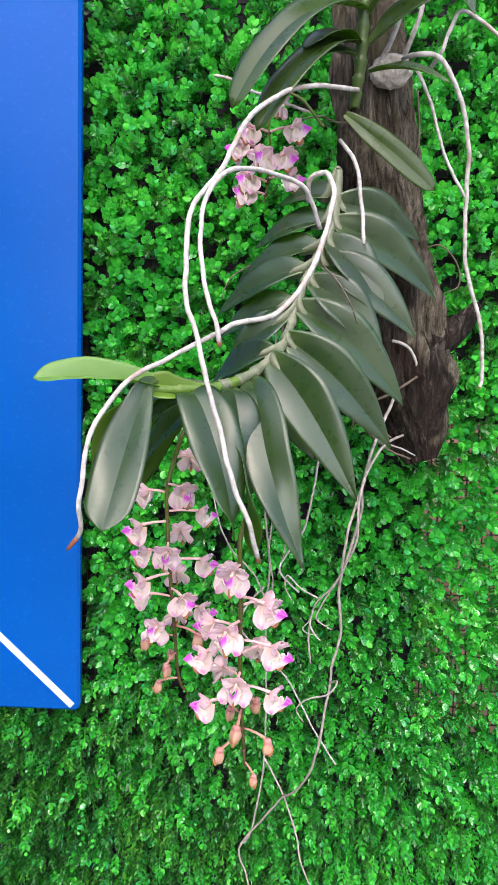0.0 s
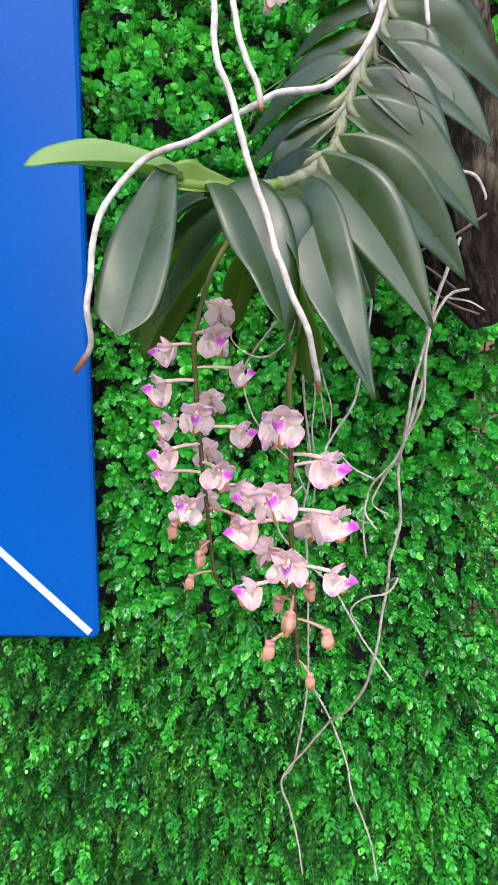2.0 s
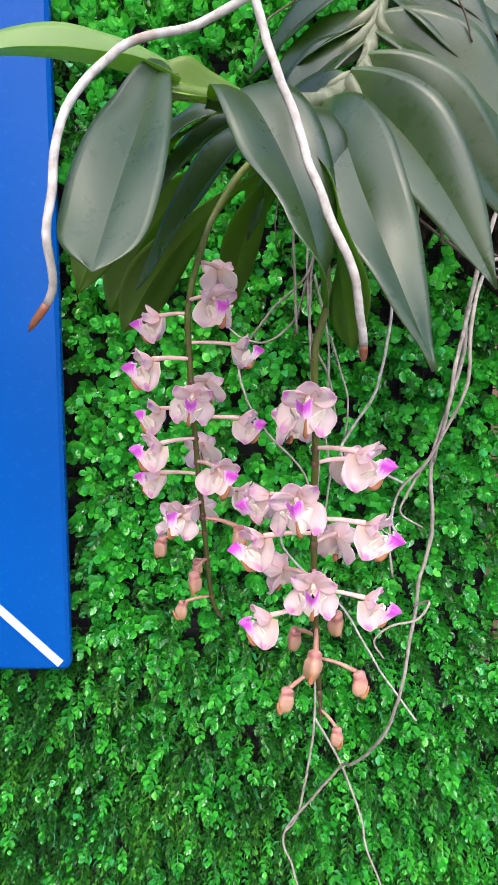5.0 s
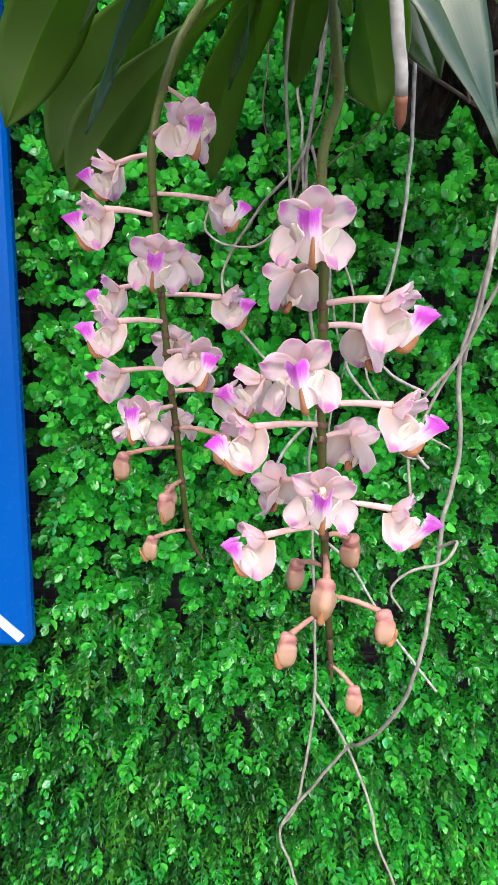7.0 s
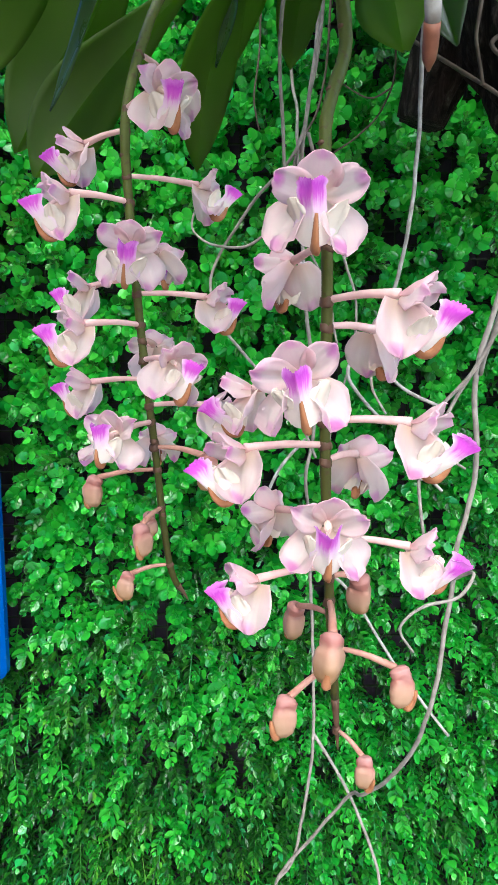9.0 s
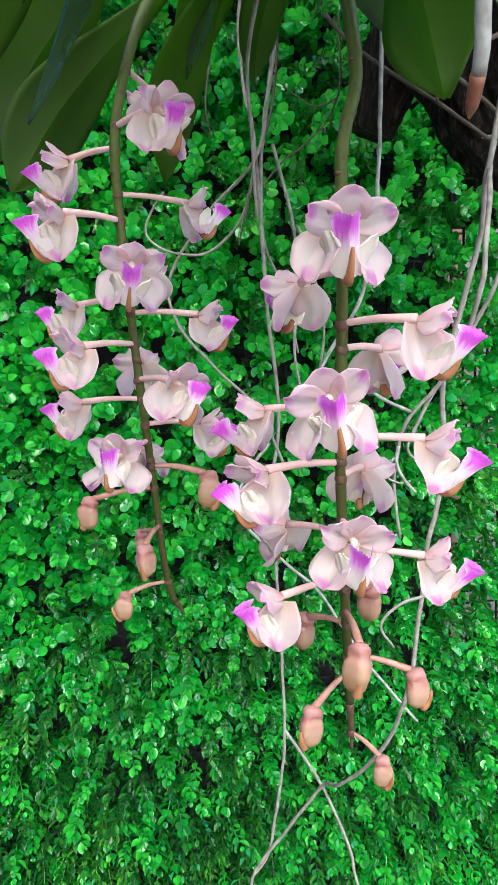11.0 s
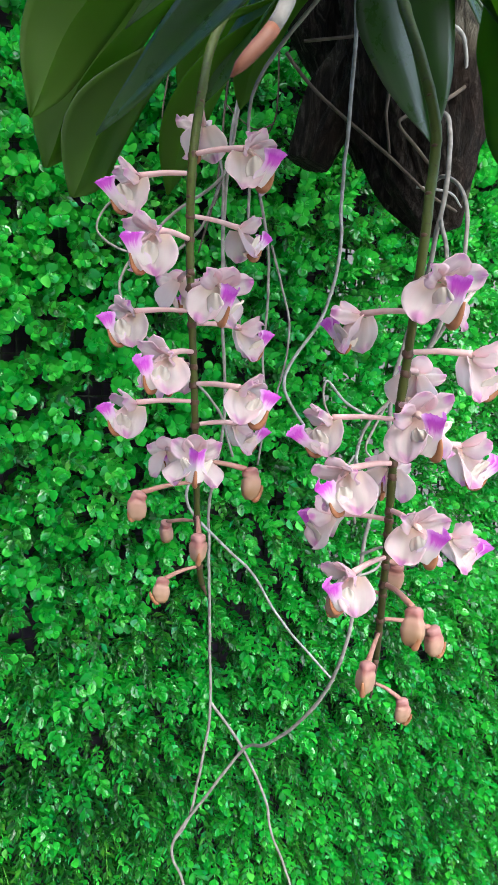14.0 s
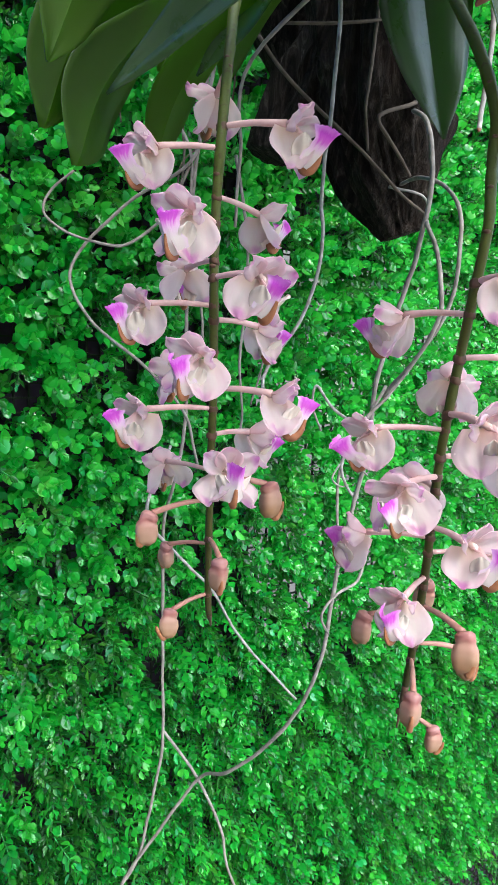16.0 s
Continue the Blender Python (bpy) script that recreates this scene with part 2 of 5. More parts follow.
def make_root_material():
    m, n, l, b = shader("root_white", 0.75, 0.2)
    grain = noise_tex(n, l, 150, 5)
    r = ramp(n, [(0.32, (0.20, 0.182, 0.168)), (0.66, (0.37, 0.345, 0.33))])
    l.new(grain.outputs["Fac"], r.inputs[0])
    blot = noise_tex(n, l, 34, 4)
    br = ramp(n, [(0.55, (0, 0, 0)), (0.66, (1, 1, 1))])
    l.new(blot.outputs["Fac"], br.inputs[0])
    c = mixed(n, l, math_node(n, l, "MULTIPLY", br.outputs[0], 0.7), r.outputs[0], (0.20, 0.14, 0.11))
    l.new(c, b.inputs["Base Color"])
    bump(n, l, b, grain.outputs["Fac"], 0.6, 0.0012)
    return m


MAT_ROOT = make_root_material()
MAT_ROOT_GREY = plain("root_grey", (0.16, 0.135, 0.12), (0.34, 0.30, 0.275), 120, 0.75, 0.2, 0.6, 0.001)
MAT_ROOT_DRY = plain("root_dry", (0.05, 0.037, 0.028), (0.125, 0.095, 0.075), 120, 0.8, 0.2, 0.6, 0.001)
MAT_ROOT_TIP = plain("root_tip", (0.10, 0.032, 0.016), (0.24, 0.085, 0.045), 130, 0.5, 0.35, 0.3)
MAT_GROUND = plain("ground", (0.24, 0.23, 0.215), (0.34, 0.33, 0.31), 9, 0.85, 0.3, 0.5, 0.004)
MAT_TAN = plain("tan_wall", (0.10, 0.060, 0.040), (0.17, 0.108, 0.075), 14, 0.85, 0.3, 0.5, 0.004)
MAT_PALE_WALL = plain("pale_wall", (0.12, 0.114, 0.11), (0.19, 0.18, 0.172), 10, 0.85, 0.3, 0.4, 0.004)
MAT_PURPLE = plain("dark_cloth", (0.035, 0.026, 0.042), (0.085, 0.052, 0.095), 30, 0.9, 0.1, 0.3, 0.002)
MAT_LATTICE = plain("lattice", (0.012, 0.016, 0.010), (0.03, 0.035, 0.022), 80, 0.6, 0.3, 0.2)


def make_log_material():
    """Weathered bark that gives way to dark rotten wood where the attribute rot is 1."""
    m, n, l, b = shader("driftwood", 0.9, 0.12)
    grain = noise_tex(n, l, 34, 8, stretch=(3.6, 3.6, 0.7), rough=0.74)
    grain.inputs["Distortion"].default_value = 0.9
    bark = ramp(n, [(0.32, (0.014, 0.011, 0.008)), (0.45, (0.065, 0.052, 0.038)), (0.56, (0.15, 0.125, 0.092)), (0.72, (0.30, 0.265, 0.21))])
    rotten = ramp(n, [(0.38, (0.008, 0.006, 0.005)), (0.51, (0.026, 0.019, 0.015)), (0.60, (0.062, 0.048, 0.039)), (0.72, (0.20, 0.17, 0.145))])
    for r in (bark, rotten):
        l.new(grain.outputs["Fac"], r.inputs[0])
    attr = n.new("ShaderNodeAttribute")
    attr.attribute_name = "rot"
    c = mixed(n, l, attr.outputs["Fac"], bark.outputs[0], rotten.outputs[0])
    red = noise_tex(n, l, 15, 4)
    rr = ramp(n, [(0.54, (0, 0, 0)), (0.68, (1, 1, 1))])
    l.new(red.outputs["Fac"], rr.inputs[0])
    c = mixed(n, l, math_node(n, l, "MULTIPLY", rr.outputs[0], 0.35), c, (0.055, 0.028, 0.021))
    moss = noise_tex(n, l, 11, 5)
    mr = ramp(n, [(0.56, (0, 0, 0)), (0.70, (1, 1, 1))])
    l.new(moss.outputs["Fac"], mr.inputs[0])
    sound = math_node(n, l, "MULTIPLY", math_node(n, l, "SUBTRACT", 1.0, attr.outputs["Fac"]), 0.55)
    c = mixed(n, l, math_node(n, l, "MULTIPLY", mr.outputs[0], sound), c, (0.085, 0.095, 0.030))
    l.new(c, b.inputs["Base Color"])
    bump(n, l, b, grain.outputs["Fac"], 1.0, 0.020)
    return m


MAT_LOG = make_log_material()


def make_hedge_material(name, stops, glow, spec=0.60, coat=0.38):
    m, n, l, b = shader(name, 0.30, spec)
    geo = n.new("ShaderNodeNewGeometry")
    r = ramp(n, stops)
    wide = noise_tex(n, l, 9, 3)
    f = math_node(n, l, "ADD", math_node(n, l, "MULTIPLY", geo.outputs["Random Per Island"], 0.62), math_node(n, l, "MULTIPLY", math_node(n, l, "SUBTRACT", wide.outputs["Fac"], 0.3), 0.85))
    l.new(f, r.inputs[0])
    teal = ramp(n, [(0.90, (0, 0, 0)), (0.93, (1, 1, 1))])
    l.new(geo.outputs["Random Per Island"], teal.inputs[0])
    c = mixed(n, l, math_node(n, l, "MULTIPLY", teal.outputs[0], 0.7), r.outputs[0], (0.02, 0.30, 0.12))
    l.new(c, b.inputs["Base Color"])
    fine = noise_tex(n, l, 350, 3)
    bump(n, l, b, fine.outputs["Fac"], 0.10, 0.0006)
    b.inputs["Coat Weight"].default_value, b.inputs["Coat Roughness"].default_value, b.inputs["Coat IOR"].default_value = coat, 0.12, 1.8
    thin(n, l, b, glow, 0.36)
    return m


MAT_HEDGE = make_hedge_material("plastic_leaf", [(0.0, (0.011, 0.125, 0.025)), (0.35, (0.020, 0.290, 0.030)), (0.7, (0.068, 0.50, 0.040)), (1.0, (0.28, 0.72, 0.14))], (0.11, 0.62, 0.05))
# fine sprigs, coloured darker to stand in for shade low on the hedge
MAT_HEDGE_FINE_SHADED = make_hedge_material("plastic_leaf_fine_shaded", [(0.0, (0.004, 0.030, 0.008)), (0.35, (0.008, 0.070, 0.012)), (0.7, (0.034, 0.20, 0.016)), (1.0, (0.21, 0.55, 0.05))], (0.07, 0.32, 0.03), 0.45, 0.16)


def make_blue():
    m, n, l, b = shader("blue_panel", 0.22, 0.085)
    wide = noise_tex(n, l, 2.2, 3)
    r = ramp(n, [(0.3, (0.0003, 0.042, 0.215)), (0.7, (0.0005, 0.056, 0.27))])
    l.new(wide.outputs["Fac"], r.inputs[0])
    dust = noise_tex(n, l, 160, 5)
    dr = ramp(n, [(0.45, (0.24, 0.24, 0.24)), (0.75, (0.30, 0.30, 0.30))])
    l.new(dust.outputs["Fac"], dr.inputs[0])
    l.new(dr.outputs[0], b.inputs["Roughness"])
    l.new(r.outputs[0], b.inputs["Base Color"])
    bump(n, l, b, wide.outputs["Fac"], 0.05, 0.01)
    return m


MAT_BLUE = make_blue()
MAT_STRIPE = plain("white_stripe", (0.40, 0.40, 0.43), (0.48, 0.48, 0.51), 40, 0.4, 0.5, 0.05)


# ---- building blocks ----
def mesh_part(name, verts, faces, material, parent=None, label="", uvs=None, smooth=True):
    me = bpy.data.meshes.new(name)
    me.from_pydata([tuple(v) for v in verts], [], faces)
    if uvs is not None:
        layer = me.uv_layers.new(name="UVMap")
        for loop in me.loops:
            layer.data[loop.index].uv = uvs[loop.vertex_index]
    me.materials.append(material)
    if smooth:
        me.polygons.foreach_set("use_smooth", [True] * len(me.polygons))
    me.update()
    ob = new(name, me)
    ob.parent = parent
    return tagged(ob, label)


def part(name, bm, material, parent=None, label="", smooth=False):
    me = bpy.data.meshes.new(name)
    bm.to_mesh(me)
    bm.free()
    me.materials.append(material)
    if smooth:
        me.polygons.foreach_set("use_smooth", [True] * len(me.polygons))
    ob = new(name, me)
    ob.parent = parent
    return tagged(ob, label)


def box(bm, lo, hi):
    m = Matrix.Translation([(a + b) / 2 for a, b in zip(lo, hi)]) @ Matrix.Diagonal((*[b - a for a, b in zip(lo, hi)], 1))
    bmesh.ops.create_cube(bm, size=1, matrix=m)


def thing(name, at, label, category, group=""):
    ob = new(name)
    ob.location = at
    ob.empty_display_size = 0.02
    return tagged(ob, label, category, group)


def smooth_line(points, steps):
    """Catmull-Rom line through the points."""
    p = [Vector(q) for q in points]
    p = [p[0] * 2 - p[1], *p, p[-1] * 2 - p[-2]]
    out = []
    for i in range(1, len(p) - 2):
        for k in range(steps):
            t = k / steps
            a, b, c, d = p[i - 1], p[i], p[i + 1], p[i + 2]
            out.append(0.5 * (2 * b + (c - a) * t + (2 * a - 5 * b + 4 * c - d) * t * t + (3 * b - a - 3 * c + d) * t ** 3))
    out.append(p[-2])
    return out


def tube_data(line, radius, sides=8, wobble=0.0, seed=0.0, squash=1.0):
    """Verts and faces of a tube round a line; radius is a number or a function of 0..1."""
    verts, faces, n = [], [], len(line)
    ref = Vector((0.31, 0.87, 0.12)).normalized()
    for i, q in enumerate(line):
        tangent = (line[min(i + 1, n - 1)] - line[max(i - 1, 0)]).normalized()
        side = tangent.cross(ref).normalized()
        ref = side.cross(tangent).normalized()
        r = radius(i / (n - 1)) if callable(radius) else radius
        for k in range(sides):
            a = 2 * math.pi * k / sides
            d = side * math.cos(a) * squash + ref * math.sin(a)
            w = 1 + wobble * noise.noise((q + d * r) * (0.6 / max(r, 0.0005)) + Vector((seed, seed, seed)))
            verts.append(q + d * r * w)
    for i in range(n - 1):
        for k in range(sides):
            a, b = i * sides + k, i * sides + (k + 1) % sides
            faces.append((a, b, b + sides, a + sides))
    faces.append(tuple(reversed(range(sides))))
    faces.append(tuple(range((n - 1) * sides, n * sides)))
    return verts, faces


def local(verts, origin):
    o = Vector(origin)
    return [Vector(v) - o for v in verts]


# ---- the place: ground, back walls, lattice ----
bm = bmesh.new()
box(bm, (-60, -60, -0.2), (60, 60, 0.0))
tagged(part("ground", bm, MAT_GROUND), "grey worn concrete ground below the green wall", "ground", kind="structure")
bm = bmesh.new()
box(bm, (-3.0, 3.0, 0.0), (1.25, 3.15, 3.2))
tagged(part("wall_back", bm, MAT_TAN), "rough tan plastered wall behind the artificial hedge", "wall", kind="structure")
bm = bmesh.new()
box(bm, (1.25, 3.02, 0.0), (6.0, 3.15, 3.2))
tagged(part("wall_pale", bm, MAT_PALE_WALL), "pale plastered wall behind the artificial hedge", "wall", kind="structure")
# out of view: a wall added only to darken the hedge's left side
bm = bmesh.new()
box(bm, (-1.70, -2.6, 0.0), (-1.55, 1.13, 3.0))
tagged(part("left_light_blocker", bm, MAT_PALE_WALL), "unseen pale side wall added to keep light off the left of the hedge", "wall", kind="structure")
bm = bmesh.new()
box(bm, (-1.4, 1.115, 0.0), (0.295, 1.13, 2.75))
tagged(part("dark_sheet", bm, MAT_PURPLE), "dark purple sheet hung behind the lattice", "sheet", kind="structure")
bm = bmesh.new()
box(bm, (0.295, 1.115, 1.66), (1.9, 1.13, 2.75))
box(bm, (0.295, 1.115, 0.0), (1.9, 1.13, 1.12))
box(bm, (0.95, 1.115, 1.12), (1.9, 1.13, 1.66))
tagged(part("dark_sheet", bm, MAT_PURPLE), "dark purple sheet hung behind the lattice", "sheet", kind="structure")

XL, XR, ZB, ZT = -1.3, 1.9, 0.02, 2.75
LATTICE_Y = 1.075


def lattice(step, bar):
    verts, faces = [], []

    def add(lo, hi):
        o = len(verts)
        for z in (lo[2], hi[2]):
            for y in (lo[1], hi[1]):
                for x in (lo[0], hi[0]):
                    verts.append((x, y, z))
        for q in ((0, 1, 5, 4), (2, 6, 7, 3), (0, 4, 6, 2), (1, 3, 7, 5), (4, 5, 7, 6), (0, 2, 3, 1)):
            faces.append(tuple(o + i for i in q))

    x = XL
    while x < XR:
        add((x, LATTICE_Y, ZB), (x + bar, LATTICE_Y + 0.003, ZT))
        x += step
    z = ZB
    while z < ZT:
        add((XL, LATTICE_Y - 0.0015, z), (XR, LATTICE_Y + 0.0015, z + bar))
        z += step
    return verts, faces


v, f = lattice(0.0145, 0.0016)
mesh_part("lattice", v, f, MAT_LATTICE, smooth=False)
tagged(bpy.data.objects["lattice"], "dark plastic lattice that carries the artificial leaves", "lattice", kind="structure")


# ---- artificial hedge ----
def sprig_template(rng, nodes_count, spacing, leaf_len, leaf_wid, spread, rows):
    """One plastic sprig along +Z: a thin stem with crossed pairs of cupped oval leaves."""
    verts, faces = [], []
    length = spacing * nodes_count
    s = 0.0008
    for z in (0, length):
        for a in range(3):
            verts.append((s * math.cos(a * 2.094), s * math.sin(a * 2.094), z))
    for a in range(3):
        b = (a + 1) % 3
        faces.append((a, b, b + 3, a + 3))
    for i in range(nodes_count + 1):
        t = i / nodes_count
        z = spacing * i + 0.004
        size = (0.80 + 0.35 * math.sin(math.pi * min(1, t * 0.9 + 0.1))) * rng.uniform(0.85, 1.15)
        if i == nodes_count:
            size *= 0.62
        lift = spread * (1 - 0.55 * t ** 3) + rng.uniform(-0.12, 0.12)
        for side in (0, 1):
            a = i * math.pi / 2 + side * math.pi + rng.uniform(-0.25, 0.25)
            out, up, wide = Vector((math.cos(a), math.sin(a), 0)), Vector((0, 0, 1)), Vector((-math.sin(a), math.cos(a), 0))
            d = (out * math.sin(lift) + up * math.cos(lift)).normalized()
            nrm = wide.cross(d)
            base = Vector((0, 0, z)) + out * 0.0006
            o = len(verts)
            L, W = leaf_len * size, leaf_wid * size
            for tt, ww in rows:
                bend = nrm * (-0.16 * L * tt * tt)
                c = base + d * (L * tt) + bend
                verts.append(c - wide * (W / 2 * ww) + nrm * (0.19 * W * ww))
                verts.append(c)
                verts.append(c + wide * (W / 2 * ww) + nrm * (0.19 * W * ww))
            verts.append(base + d * L + nrm * (-0.17 * L))
            for r in range(len(rows) - 1):
                q = o + r * 3
                faces.append((q, q + 1, q + 4, q + 3))
                faces.append((q + 1, q + 2, q + 5, q + 4))
            q = o + 3 * len(rows) - 3
            faces.append((q, q + 1, q + 3))
            faces.append((q + 1, q + 2, q + 3))
    return [Vector(v) for v in verts], faces


HEDGE_RNG = random.Random(11)
ROUND_SPRIGS = [sprig_template(HEDGE_RNG, 5, 0.0056, 0.0110, 0.0084, 1.0, ((0.0, 0.12), (0.34, 0.92), (0.64, 0.95), (0.88, 0.54))) for _ in range(6)]
LONG_SPRIGS = [sprig_template(HEDGE_RNG, 9, 0.0058, 0.0106, 0.0058, 1.15, ((0.0, 0.18), (0.42, 1.0), (0.78, 0.62))) for _ in range(6)]
PANEL_X, PANEL_Z = -0.243, 1.205


def sprig_places():
    rng = random.Random(5)
    out = []
    step = 0.0166
    z = 0.35
    while z < 2.62:
        x = -0.95
        while x < 1.55:
            near = -0.42 < x < 0.88 and 0.66 < z < 2.32
            if near or rng.random() < 0.16:
                px, pz = x + rng.uniform(-0.014, 0.014), z + rng.uniform(-0.014, 0.014)
                out.append((px, pz))
            x += step
        z += step
    return out


def sprig_pose(px, pz, rng):
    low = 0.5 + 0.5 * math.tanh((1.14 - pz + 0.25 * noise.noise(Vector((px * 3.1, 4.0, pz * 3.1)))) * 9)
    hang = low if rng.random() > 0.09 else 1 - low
    # more of the darkened fine sprigs low and left imitate shade by the panel
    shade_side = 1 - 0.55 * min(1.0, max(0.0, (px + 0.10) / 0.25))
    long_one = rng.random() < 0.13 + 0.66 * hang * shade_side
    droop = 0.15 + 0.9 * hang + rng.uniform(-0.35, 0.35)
    if pz > 1.7:
        droop -= 0.25
    d = Vector((rng.uniform(-0.5, 0.5), -1.0, -droop)).normalized()
    depth = 0.030 if not long_one else 0.012
    y = 1.062 - depth * rng.random() - 0.008 * noise.noise(Vector((px * 6, 1.0, pz * 6)))
    spin = Matrix.Rotation(rng.uniform(0, 6.28), 4, "Z")
    turn = d.to_track_quat("Z", "Y").to_matrix().to_4x4()
    scale = rng.uniform(0.74, 1.14) * (1 - 0.08 * low)
    m = Matrix.Translation((px, y, pz)) @ turn @ spin @ Matrix.Scale(scale, 4)
    return m, (LONG_SPRIGS if long_one else ROUND_SPRIGS)[rng.randrange(6)], d


def behind_panel(m):
    tip = m @ Vector((0, 0, 0.05))
    return tip.x < PANEL_X + 0.004 and tip.z > PANEL_Z - 0.01


hedge = thing("artificial_hedge", (0.3, 1.075, 0.02), "bright green plastic boxwood hedge panel on a lattice", "hedge")
tagged(hedge, kind="structure")
SPRIG_MESHES = {}


def sparse(px, pz):
    """Whether the foliage is thin here, so that the lattice shows."""
    return 0.45 < px < 0.95 and 1.16 < pz < 1.645 and noise.noise(Vector((px * 11.0, 3.0, pz * 9.0))) > 0.30


def build_hedge():
    rng = random.Random(21)
    round_one, fine_one = ([], []), ([], [])
    count = 0

    def add(m, template):
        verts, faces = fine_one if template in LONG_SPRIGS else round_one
        o = len(verts)
        verts.extend([m @ q for q in template[0]])
        faces.extend([tuple(o + i for i in q) for q in template[1]])

    for px, pz in sprig_places():
        m, template, d = sprig_pose(px, pz, rng)
        if px < PANEL_X + 0.03 and pz > PANEL_Z - 0.02:
            if px < PANEL_X - 0.05:
                continue
            m = Matrix.Translation((0, 0.016, 0)) @ m
            if behind_panel(m):
                continue
        if sparse(px, pz) and rng.random() < 0.35:
            continue
        if count < 300 and -0.2 < px < 0.22 and 1.12 < pz < 1.55 and rng.random() < 0.55:
            key = id(template[0])
            if key not in SPRIG_MESHES:
                SPRIG_MESHES[key] = bpy.data.meshes.new("sprig")
                SPRIG_MESHES[key].from_pydata([tuple(q) for q in template[0]], [], template[1])
                SPRIG_MESHES[key].materials.append(MAT_HEDGE_FINE_SHADED if template in LONG_SPRIGS else MAT_HEDGE)
                SPRIG_MESHES[key].polygons.foreach_set("use_smooth", [True] * len(template[1]))
            ob = new("sprig", SPRIG_MESHES[key])
            ob.parent = hedge
            ob.matrix_parent_inverse = Matrix.Translation(-hedge.location)
            ob.matrix_basis = m
            count += 1
            continue
        add(m, template)
    # a second, deeper layer that fills the gaps
    for px, pz in sprig_places():
        if rng.random() < 0.93 and not (px < PANEL_X - 0.02 and pz > PANEL_Z):
            m, template, d = sprig_pose(px, pz, rng)
            if sparse(px, pz) and rng.random() < 0.35:
                continue
            add(Matrix.Translation((0.01, 0.017, 0.010)) @ m, template)
    for (verts, faces), material, name in ((round_one, MAT_HEDGE, "foliage"), (fine_one, MAT_HEDGE_FINE_SHADED, "fine_shaded_foliage")):
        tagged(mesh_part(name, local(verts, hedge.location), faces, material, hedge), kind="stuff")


build_hedge()


# ---- blue panel ----
def rounded_sheet(x0, x1, z0, z1, y0, y1, radius, bevel):
    """A board in the x-z plane with rounded corners and a small bevel on its front edge."""
    outline = []
    for cx, cz, a0 in ((x1 - radius, z0 + radius, -90), (x1 - radius, z1 - radius, 0), (x0 + radius, z1 - radius, 90), (x0 + radius, z0 + radius, 180)):
        for k in range(6):
            a = radians(a0 + 90 * k / 5)
            outline.append((cx, cz, math.cos(a), math.sin(a)))
    verts, faces, n = [], [], len(outline)
    for y, r in ((y1, radius), (y0 + bevel, radius), (y0, radius - bevel)):
        verts.extend([(cx + r * ca, y, cz + r * sa) for cx, cz, ca, sa in outline])
    for ring in range(2):
        for k in range(n):
            a, b = ring * n + k, ring * n + (k + 1) % n
            faces.append((a, b, b + n, a + n))
    faces.append(tuple(range(2 * n, 3 * n)))
    faces.append(tuple(reversed(range(n))))
    return verts, faces


panel = thing("blue_panel", (-0.85, 1.0, 1.205), "glossy bright blue panel with a white diagonal stripe", "panel")
v, f = rounded_sheet(-1.45, -0.2435, 1.205, 2.68, 0.992, 1.006, 0.009, 0.004)
mesh_part("board", local(v, panel.location), f, MAT_BLUE, panel, smooth=False)
bm = bmesh.new()
a, b = Vector((-0.254, 0, 1.214)), Vector((-0.92, 0, 1.850))
d = (b - a).normalized()
nrm = Vector((-d.z, 0, d.x)) * 0.0050
quad = [a - nrm, a + nrm, b + nrm, b - nrm]
lo = [bm.verts.new((q.x, 0.9905, q.z)) for q in quad]
hi = [bm.verts.new((q.x, 0.9918, q.z)) for q in quad]
bm.faces.new(lo)
bm.faces.new(hi[::-1])
for k in range(4):
    bm.faces.new((lo[k], lo[(k + 1) % 4], hi[(k + 1) % 4], hi[k]))
bmesh.ops.recalc_face_normals(bm, faces=bm.faces)
bmesh.ops.translate(bm, verts=bm.verts, vec=-panel.location)
part("stripe", bm, MAT_STRIPE, panel, "white painted stripe")


# ---- driftwood log ----
def log_radius(t):
    return 0.036 + 0.017 * min(1.0, max(0.0, (t - 0.3) / 0.4)) - 0.037 * max(0, (t - 0.75) / 0.25) ** 1.25


log = thing("driftwood_log", (0.205, 0.875, 1.62), "dark weathered driftwood log hanging with its broken end down", "log")
LOG_LINE = [(0.13, 1.05, 2.62), (0.125, 0.93, 2.45), (0.128, 0.86, 2.28), (0.136, 0.830, 2.13), (0.146, 0.828, 2.03), (0.164, 0.833, 1.93), (0.184, 0.838, 1.835), (0.191, 0.840, 1.75), (0.200, 0.838, 1.70), (0.213, 0.834, 1.665), (0.223, 0.828, 1.630)]


def rough_tube(points, radius, steps, sides, amount, seed, ridges):
    line = smooth_line(points, steps)
    verts, faces = tube_data(line, radius, sides)
    out = []
    for i, v in enumerate(verts):
        c = line[i // sides]
        d = v - c
        a = 2 * math.pi * (i % sides) / sides
        g = noise.fractal(Vector((math.cos(a) * ridges, math.sin(a) * ridges, c.z * 5 + seed)), 0.75, 2.0, 6)
        h = noise.noise(Vector((math.cos(a) * 1.3, math.sin(a) * 1.3, c.z * 22 + seed)))
        k = noise.fractal(Vector((math.cos(a) * 7.5, math.sin(a) * 7.5, c.z * 9 + seed)), 0.7, 2.0, 4)
        out.append(c + d * (1 + amount * g + amount * 0.6 * h + amount * 0.45 * k))
    return out, faces


v, f = rough_tube(LOG_LINE, log_radius, 26, 100, 0.32, 3.0, 2.2)


